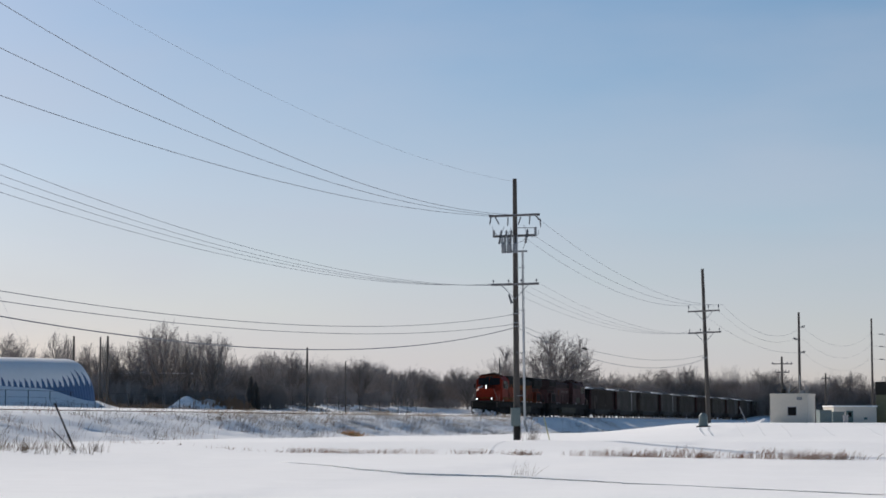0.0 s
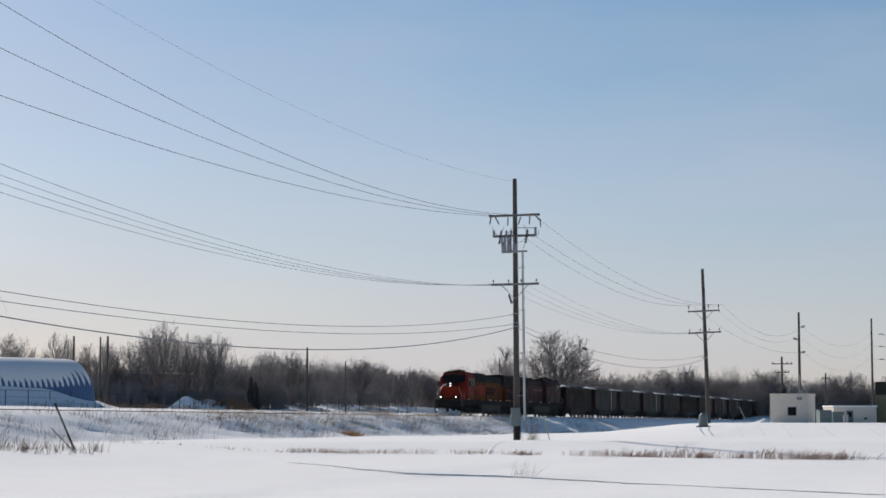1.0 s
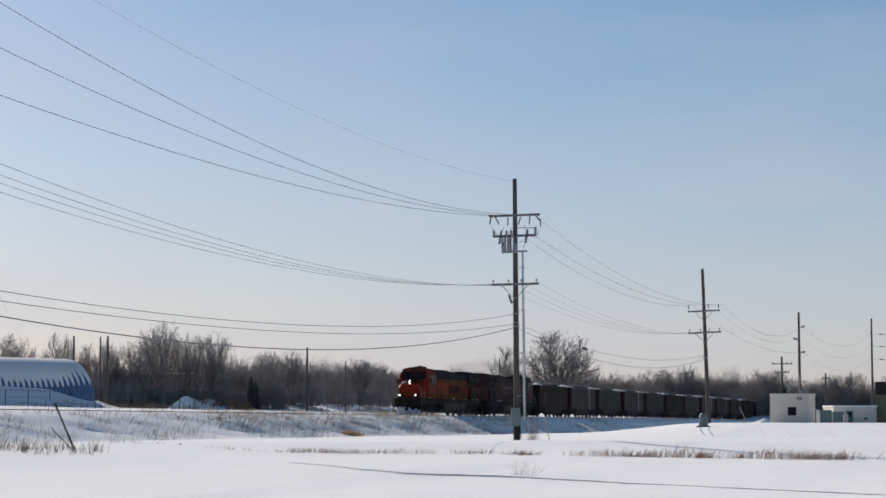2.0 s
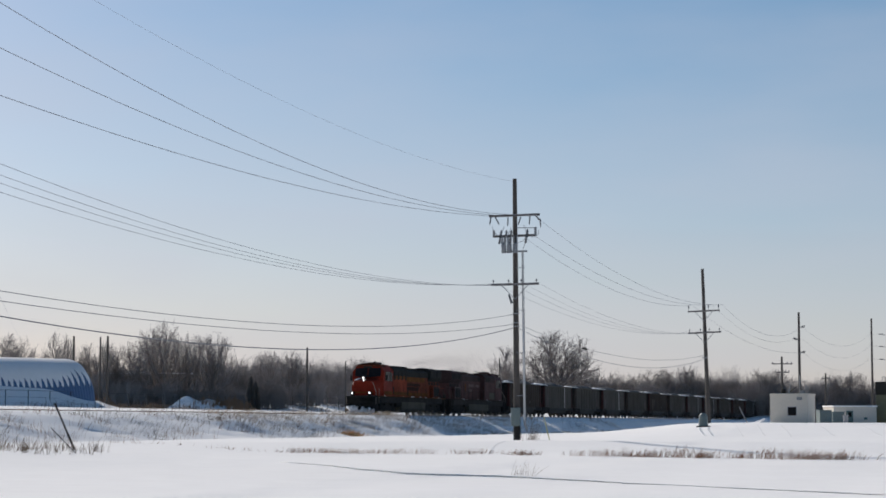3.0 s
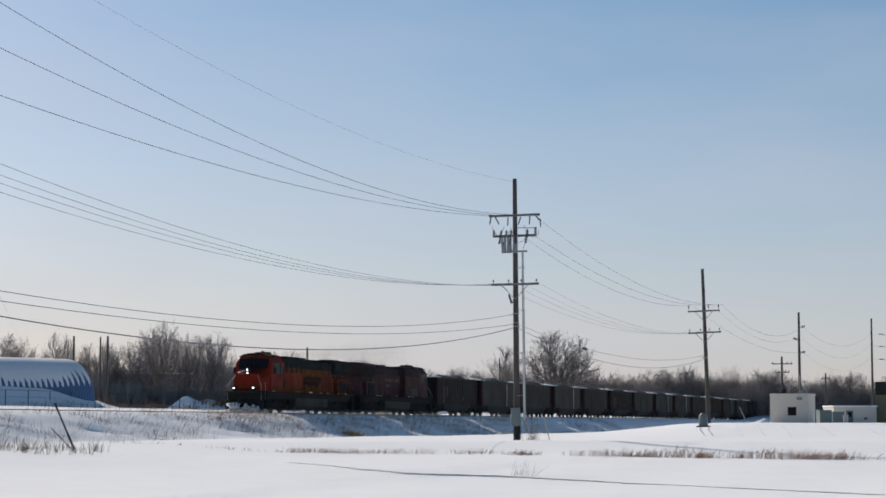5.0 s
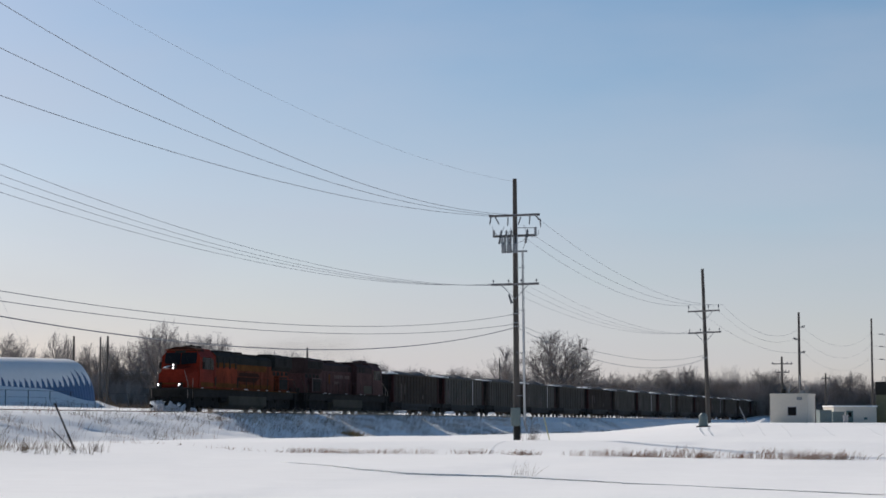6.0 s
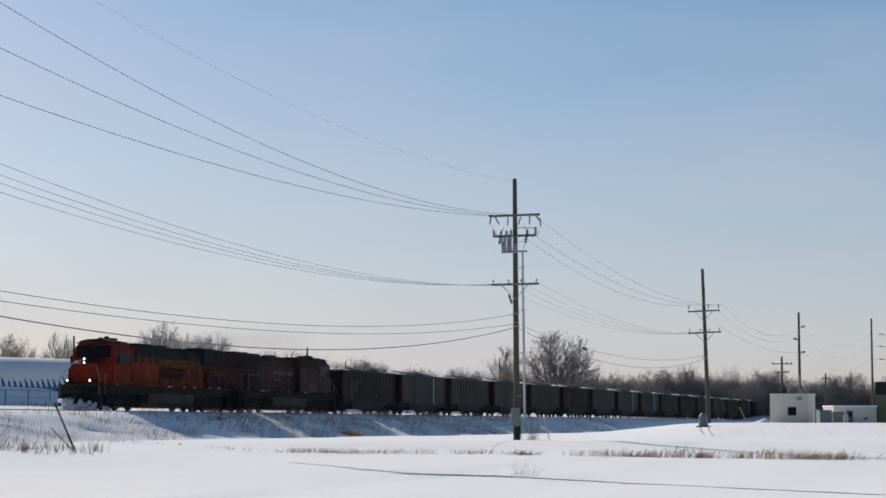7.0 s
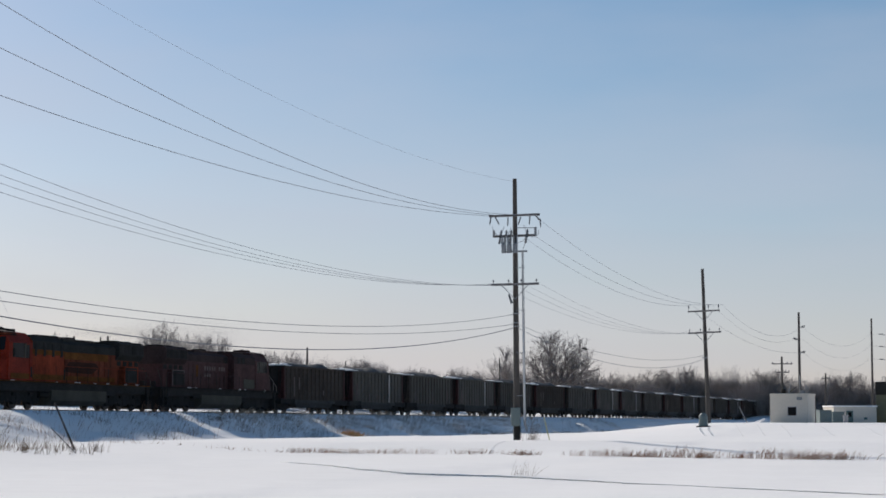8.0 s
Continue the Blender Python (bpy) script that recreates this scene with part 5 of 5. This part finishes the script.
# ---- sheds, hut and fence ----
def snow_heap(px, y, w, h, deep=1.0):
    """A low swell of snow that runs out into the ground."""
    bm = bmesh.new()
    rows = []
    for i in range(25):
        row = []
        for j in range(25):
            u, v = i / 12 - 1, j / 12 - 1
            r = min(1.0, math.hypot(u, v))
            z = h * (1 - r * r) ** 1.6 * (1 + 0.3 * noise.noise(Vector((u * 2.5 + px, v * 2.5, 0)))) - 0.15 * r
            row.append(bm.verts.new((u * w / 2, v * deep * w / 2, z)))
        rows.append(row)
    for p, q in zip(rows, rows[1:]):
        for j in range(24):
            bm.faces.new((p[j], q[j], q[j + 1], p[j + 1]))
    x = far(px, y)
    ob = part("snow_mound", bm, SNOW, at=Matrix.Translation(ground(x, y)), smooth_it=True)
    return tagged(ob, "rounded heap of ploughed snow", "snow mound", "snow mounds")


snow_heap(334, 279, 7.0, 1.55, 2.4)
snow_heap(372, 284, 8.0, 1.35, 2.4)
snow_heap(1350, 172, 1.6, 0.42)
snow_heap(1345, 172.6, 2.8, 0.25)



def build_cabin():
    e = empty("equipment_shed", pose(31.3, 176.5, 1.45, 0, 0, -22), "small pale block shed with a flat roof", "shed")
    w, dp, h, t = 3.35, 3.3, 2.75, 0.2
    # front wall with an opening for its window
    for x0, x1, z0, z1 in ((-w / 2, -0.1, 0, h), (0.66, w / 2, 0, h), (-0.1, 0.66, 0, 0.92), (-0.1, 0.66, 1.7, h)):
        part("front_wall", boxed(x0, x1, -dp / 2, -dp / 2 + t, z0, z1), CABIN_WALL, e)
    part("side_wall", boxed(w / 2 - t, w / 2, -dp / 2 + t, dp / 2, 0, h), CABIN_WALL, e)
    part("side_wall", boxed(-w / 2, -w / 2 + t, -dp / 2 + t, dp / 2, 0, h), CABIN_WALL, e)
    part("back_wall", boxed(-w / 2 + t, w / 2 - t, dp / 2 - t, dp / 2, 0, h), CABIN_WALL, e)
    part("roof", boxed(-w / 2 - 0.06, w / 2 + 0.06, -dp / 2 - 0.06, dp / 2 + 0.06, h, h + 0.14, 0.02), CABIN_WALL, e)
    win = part("window", boxed(-0.1, 0.66, -dp / 2 + 0.08, -dp / 2 + 0.11, 0.92, 1.7), GLASS_DARK, e, "dark small window")
    for a in ((-0.14, 0.7, 0.88, 0.94), (-0.14, 0.7, 1.68, 1.74)):
        part("window_frame", boxed(a[0], a[1], -dp / 2 - 0.02, -dp / 2 + 0.06, a[2], a[3]), SILVER, win)
    for x in (-0.14, 0.66):
        part("window_frame", boxed(x, x + 0.04, -dp / 2 - 0.02, -dp / 2 + 0.06, 0.94, 1.68), SILVER, win)
    for x, y, z in ((-0.2, 0.0, 0.9), (0.6, 0.3, 1.7), (1.3, -0.5, 0.75), (1.55, -0.8, 0.6)):
        part("roof_mast", tubed((x, y, h + 0.1), (x, y, h + 0.14 + z), 0.04, 0.04, 6), STEEL, e)
    part("roof_vent", tubed((-0.15, -0.8, h + 0.1), (-0.15, -0.8, h + 0.6), 0.09, 0.11, 10), STEEL, e)
    part("roof_antenna", tubed((0.2, 0.2, h + 1.2), (1.3, 0.2, h + 1.25), 0.03, 0.03, 6), STEEL, e)
    part("roof_panel", boxed(-0.42, 0.42, -0.25, 0.25, -0.03, 0.03, 0.01), TANK_GREY, e, "dark tilted panel", pose(0.1, -0.5, h + 0.46, 12, -36, 0))
    part("roof_box", boxed(0.75, 1.15, -0.6, -0.2, h + 0.14, h + 0.42, 0.04), STEEL, e)
    part("floodlight", boxed(0.75, 1.2, -dp / 2 - 0.25, -dp / 2 - 0.05, h - 0.45, h - 0.2, 0.03), STEEL, e)
    return e


build_cabin()


def build_low_building():
    e = empty("low_building", pose(46.6, 226, 1.45, 0, 0, 6), "long low pale building with a snowy flat roof", "building")
    w, dp, h = 5.0, 4.0, 2.15
    bm = boxed(-w / 2, w / 2, -dp / 2, dp / 2, 0, h, 0.02)
    part("wall", bm, CABIN_WALL, e)
    part("roof", boxed(-w / 2 - 0.12, w / 2 + 0.12, -dp / 2 - 0.12, dp / 2 + 0.12, h, h + 0.14, 0.03), SNOW, e)
    d = part("doorway", boxed(-1.05, -0.25, -dp / 2 - 0.05, -dp / 2 + 0.02, 0.05, 1.7, 0.01), GREEN_BOX, e, "dark green door")
    part("door_pane", boxed(-0.85, -0.45, -dp / 2 - 0.07, -dp / 2 - 0.05, 1.0, 1.55), GLASS_DARK, d)
    part("vent", boxed(1.0, 1.4, -dp / 2 - 0.06, -dp / 2 + 0.02, 0.7, 0.95), GREEN_BOX, e)
    return e


build_low_building()


def build_long_shed():
    """A long grey building that shows between the trunks."""
    y = 309
    x0, x1 = far(186, y), far(338, y)
    mid, half = (x0 + x1) / 2, (x1 - x0) / 2
    e = empty("long_shed", Matrix.Translation((mid, y, ground_z(mid, y) - 0.2)), "long grey building behind the trees with snow on its ledges", "building")
    part("wall", boxed(-half, half, 0, 7, 0, 5.0), SHED_GREY, e)
    part("roof", boxed(-half - 0.2, half + 0.2, -0.4, 7.2, 5.0, 5.3, 0.04), SHED_GREY, e)
    part("roof_snow", boxed(-half - 0.1, half + 0.1, -0.35, 7.1, 5.3, 5.48, 0.05), SNOW, e, "snow on the flat roof")
    part("canopy", boxed(-half + 0.4, -half + 6.2, -1.4, 0, 3.05, 3.2, 0.03), SHED_GREY, e)
    part("canopy_snow", boxed(-half + 0.4, -half + 6.2, -1.4, -0.02, 3.2, 3.34, 0.04), SNOW, e, "snow on the canopy")
    for k in range(5):
        x = -half + 1.2 + 2.5 * k
        part("dark_bay", boxed(x, x + 1.6, -0.04, 0.02, 0.3, 2.7), GLASS_DARK, e)


build_long_shed()


def cabinet(x, y, w, d, h, label, name="electrical_cabinet", mat=None):
    e = empty(name, Matrix.Translation(ground(x, y, -0.05)) @ pose(0, 0, 0, 0, 0, 8), label, "electrical cabinet", "cabinets in the yard")
    part("body", boxed(-w / 2, w / 2, -d / 2, d / 2, 0, h, 0.03), mat or GREY_BOX, e)
    part("lid", boxed(-w / 2 - 0.04, w / 2 + 0.04, -d / 2 - 0.04, d / 2 + 0.04, h, h + 0.07, 0.02), mat or GREY_BOX, e)
    for sx in (-1, 1):
        part("panel_door", boxed(sx * w / 4 - w / 4 + 0.03, sx * w / 4 + w / 4 - 0.03, -d / 2 - 0.03, -d / 2, 0.15, h - 0.1, 0.008), mat or GREY_BOX, e)
    return e


cabinet(far(1456, 205), 205, 1.3, 1.2, 1.35, "grey-green electrical cabinet in a yard")
cabinet(far(1478, 208), 208, 1.3, 1.2, 1.2, "grey-green electrical cabinet in a yard")
cabinet(far(1494, 195), 195, 0.42, 0.4, 0.8, "small pale pedestal in the snow", mat=SILVER)


def pedestal():
    """A domed utility pedestal on the snow."""
    x, y = far(1243, 125), 125
    e = empty("pedestal", Matrix.Translation(ground(x, y, -0.05)) @ Matrix.Diagonal((0.92, 0.92, 0.86, 1)), "pale domed utility pedestal on a dark base", "pedestal")
    bm = bmesh.new()
    prof = [(0.33, 0.12), (0.31, 0.5), (0.29, 0.8), (0.24, 0.96), (0.14, 1.06), (0.02, 1.09)]
    for (r0, z0), (r1, z1) in zip(prof, prof[1:]):
        tube(bm, (0, 0, z0), (0, 0, z1), r0, r1, 16, caps=False)
    part("dome", bm, GREY_BOX, e, smooth_it=True)
    part("base", boxed(-0.45, 0.45, -0.35, 0.35, 0, 0.14, 0.02), BLACK, e, "dark base")


pedestal()


def stake(name, x, y, top, label, mat, r):
    a = ground(x, y, -0.2)
    ob = part(name, tubed((0, 0, 0), (0, 0, (Vector(top) - a).length), r, r * 0.85, 8), mat, at=lean_to(a, top))
    return tagged(ob, label, "stake")


stake("leaning_post", far(139, 78), 78, (far(99, 78.5), 78.5, 2.44), "dark leaning post in the snow", WOOD_POLE, 0.043)
stake("leaning_stake", far(147, 73), 73, (far(93, 73.5), 73.5, 1.48), "thin leaning stick in the snow", WOOD_ARM, 0.02)
stake("bank_stick", far(159, 134), 134, (far(157.5, 134), 134, 2.45), "short dark stick in the snowy bank", WOOD_POLE, 0.05)
stake("marker_stake", far(973, 100), 100, (far(962, 100), 100, 1.98), "thin yellow marker stake", MARKER, 0.025)
stake("leaning_pole", far(1322, 200), 200, (far(1307, 200), 200, 3.35), "pale leaning pole in the snow", STEEL, 0.06)


def build_hut():
    """A corrugated arched hut with snow on its back."""
    R, H, L = 7.0, 6.15, 40
    e = empty("arched_hut", pose(-47.8, 248, 3.55, 0, 0, 45), "arched corrugated metal hut under snow", "hut")
    bm = bmesh.new()
    last = None
    k, pitch = 34, 0.2
    n = int(L / pitch)
    rings = []
    for i in range(n + 1):
        x = -i * pitch
        rr = 1 + (0.006 if i % 2 else -0.006)
        rings.append([bm.verts.new((x, -R * math.cos(math.pi * j / k) * rr, H * math.sin(math.pi * j / k) ** 0.85 * rr)) for j in range(k + 1)])
    for i in range(n):
        for j in range(k):
            bm.faces.new((rings[i][j], rings[i][j + 1], rings[i + 1][j + 1], rings[i + 1][j]))
    bmesh.ops.recalc_face_normals(bm, faces=bm.faces)
    part("shell", bm, METAL_SHEET, e, "bluish corrugated shell")
    bm = bmesh.new()
    ring = [bm.verts.new((0.02, -R * math.cos(math.pi * j / k) * 0.99, max(0, H * math.sin(math.pi * j / k) ** 0.85 * 0.99))) for j in range(k + 1)]
    bm.faces.new(ring)
    part("end_wall", bm, METAL_SHEET, e)
    # snow blanket with a ragged lower rim
    bm = bmesh.new()
    rings = []
    for i in range(0, n + 1, 1):
        x = -i * pitch - 0.0
        end = smooth(-7, 0, x)
        slot = (1.0, 0.25, 0.0, 0.25)[i % 4] * (0.75 + 0.5 * noise.noise(Vector((x * 0.9, 0.3, 0))))
        lo = math.pi * (0.108 + (0.085 + 0.10 * end) * max(0.0, slot) + 0.02 * end)
        row = []
        for j in range(19):
            a = lo + (math.pi * 0.86 - lo) * j / 18
            edge = 0.02 if j in (0, 18) else 0.10
            row.append(bm.verts.new((x, -(R + edge) * math.cos(a), (H + edge * 1.3) * math.sin(a) ** 0.85)))
        rings.append(row)
    for i in range(n):
        for j in range(18):
            bm.faces.new((rings[i][j], rings[i][j + 1], rings[i + 1][j + 1], rings[i + 1][j]))
    bmesh.ops.recalc_face_normals(bm, faces=bm.faces)
    part("snow_blanket", bm, SNOW, e, "smooth snow blanket with a ragged edge", smooth_it=True)
    # drift against the foot of the wall
    bm = bmesh.new()
    rings = []
    for i in range(41):
        x = 0.6 - i
        up = (2.5 - 1.5 * smooth(-9, 0.5, x)) * (1 + 0.12 * noise.noise(Vector((x * 0.3, 4.4, 0))))
        rings.append([bm.verts.new((x, -R - dy, z * up)) for dy, z in ((-0.75, 1.0), (-0.2, 0.97), (0.8, 0.72), (2.4, 0.4), (5.5, -0.1))])
    for i in range(40):
        for j in range(4):
            bm.faces.new((rings[i][j], rings[i][j + 1], rings[i + 1][j + 1], rings[i + 1][j]))
    bmesh.ops.recalc_face_normals(bm, faces=bm.faces)
    part("snow_drift", bm, SNOW, e, "snow drifted against the wall", smooth_it=True)
    return e


build_hut()


def build_fence():
    e = empty("wire_fence", Matrix.Identity(4), "thin dark wire fence with steel posts", "fence")
    post = mesh_of("post", tubed((0, 0, -0.2), (0, 0, 1.85), 0.05, 0.05, 6), FENCE_MAT)
    pts = []
    for k in range(31):
        p = along(195 + 5.2 * k, -115)
        pts.append(ground(p.x, p.y))
    for p in pts:
        part("post", post, None, e, at=Matrix.Translation(p))
    for zz in (0.3, 1.0, 1.8):
        bm = bmesh.new()
        for a, b in zip(pts, pts[1:]):
            tube(bm, a + Vector((0, 0, zz)), b + Vector((0, 0, zz)), 0.012 + 0.01 * (zz > 1.5), 0.012 + 0.01 * (zz > 1.5), 4, caps=False)
        part("fence_wire", bm, FENCE_MAT, e)


build_fence()


# distant poles among the trees
def far_pole(px, top_px, y, r, arms=(), label="dark pole standing among the trees"):
    x = far(px, y)
    b = ground(x, y, -0.2)
    top = 1.6 + (751.5 - top_px) / 3479.0 * y * 1.0
    e = empty("far_pole", Matrix.Translation(b), label, "utility pole", "poles beyond the track")
    part("shaft", tubed((0, 0, 0), (0, 0, top - b.z), r, r * 0.8, 8), WOOD_POLE, e)
    for apx, half in arms:
        z = 1.6 + (751.5 - apx) / 3479.0 * y - b.z
        part("crossarm", boxed(-half, half, -0.16, -0.06, z - 0.06, z + 0.06), WOOD_ARM, e)
        for xx in (-half * 0.9, half * 0.5, half * 0.9):
            part("insulator", tubed((xx, -0.11, z), (xx, -0.11, z + 0.25), 0.06, 0.05, 6), PORCELAIN, e)
    return e


far_pole(131, 596, 262, 0.16)
far_pole(178, 597, 270, 0.14)
far_pole(191, 596, 268, 0.18)
far_pole(544, 616, 300, 0.18)
far_pole(612, 640, 300, 0.10, label="pale thin pole before the trees")
far_pole(884, 634, 360, 0.13)
q = far_pole(1383, 632, 236, 0.15, ((645, 1.25), (660, 0.9)), "dark pole with two crossarms beyond the shed")
part("transformer", tubed((0.1, -0.3, 3.6), (0.1, -0.3, 4.3), 0.25, 0.25, 12), BLACK, q, "dark transformer can")
far_pole(1460, 661, 240, 0.13, ((671, 0.5),), "short pole behind the low building")


def build_block():
    e = empty("dark_structure", pose(far(1600, 228), 228, 1.4, 0, 0, -16), "dark brown block structure at the yard", "building")
    part("wall", boxed(-3.2, 3.2, -2, 2, 0, 3.6, 0.03), DARK_TANK, e)
    part("upper_panel", boxed(-3.25, 3.25, -2.05, 2.05, 3.6, 5.1, 0.03), GREEN, e, "dark panel along the top")
    hoop = bmesh.new()
    tube(hoop, (-2.5, -1, 5.1), (-2.5, -1, 5.7), 0.04, 0.04, 6)
    tube(hoop, (-2.2, -1, 5.1), (-2.2, -1, 5.7), 0.04, 0.04, 6)
    tube(hoop, (-2.5, -1, 5.68), (-2.2, -1, 5.68), 0.04, 0.04, 6)
    part("hoop", hoop, STEEL, e)


build_block()


# ---- what moves ----
def motions():
    for ob, s0, flip in TRAIN:
        walk(ob, [(0.5 * k, train_pose(s0, 0.5 * k, flip)) for k in range(17)])
        r = 0.53 if ob.name.startswith("locomotive") else 0.457
        for wheel in [o for o in ob.children_recursive if o.name.startswith("wheelset")]:
            place = wheel.matrix_basis.translation.copy()
            way = -1 if flip else 1
            rows = []
            for f in range(241):
                t = f / 30
                rows.append((t, Matrix.Translation(place) @ Matrix.Rotation(way * travelled(t) / r, 4, "Y")))
            walk(wheel, rows)


motions()
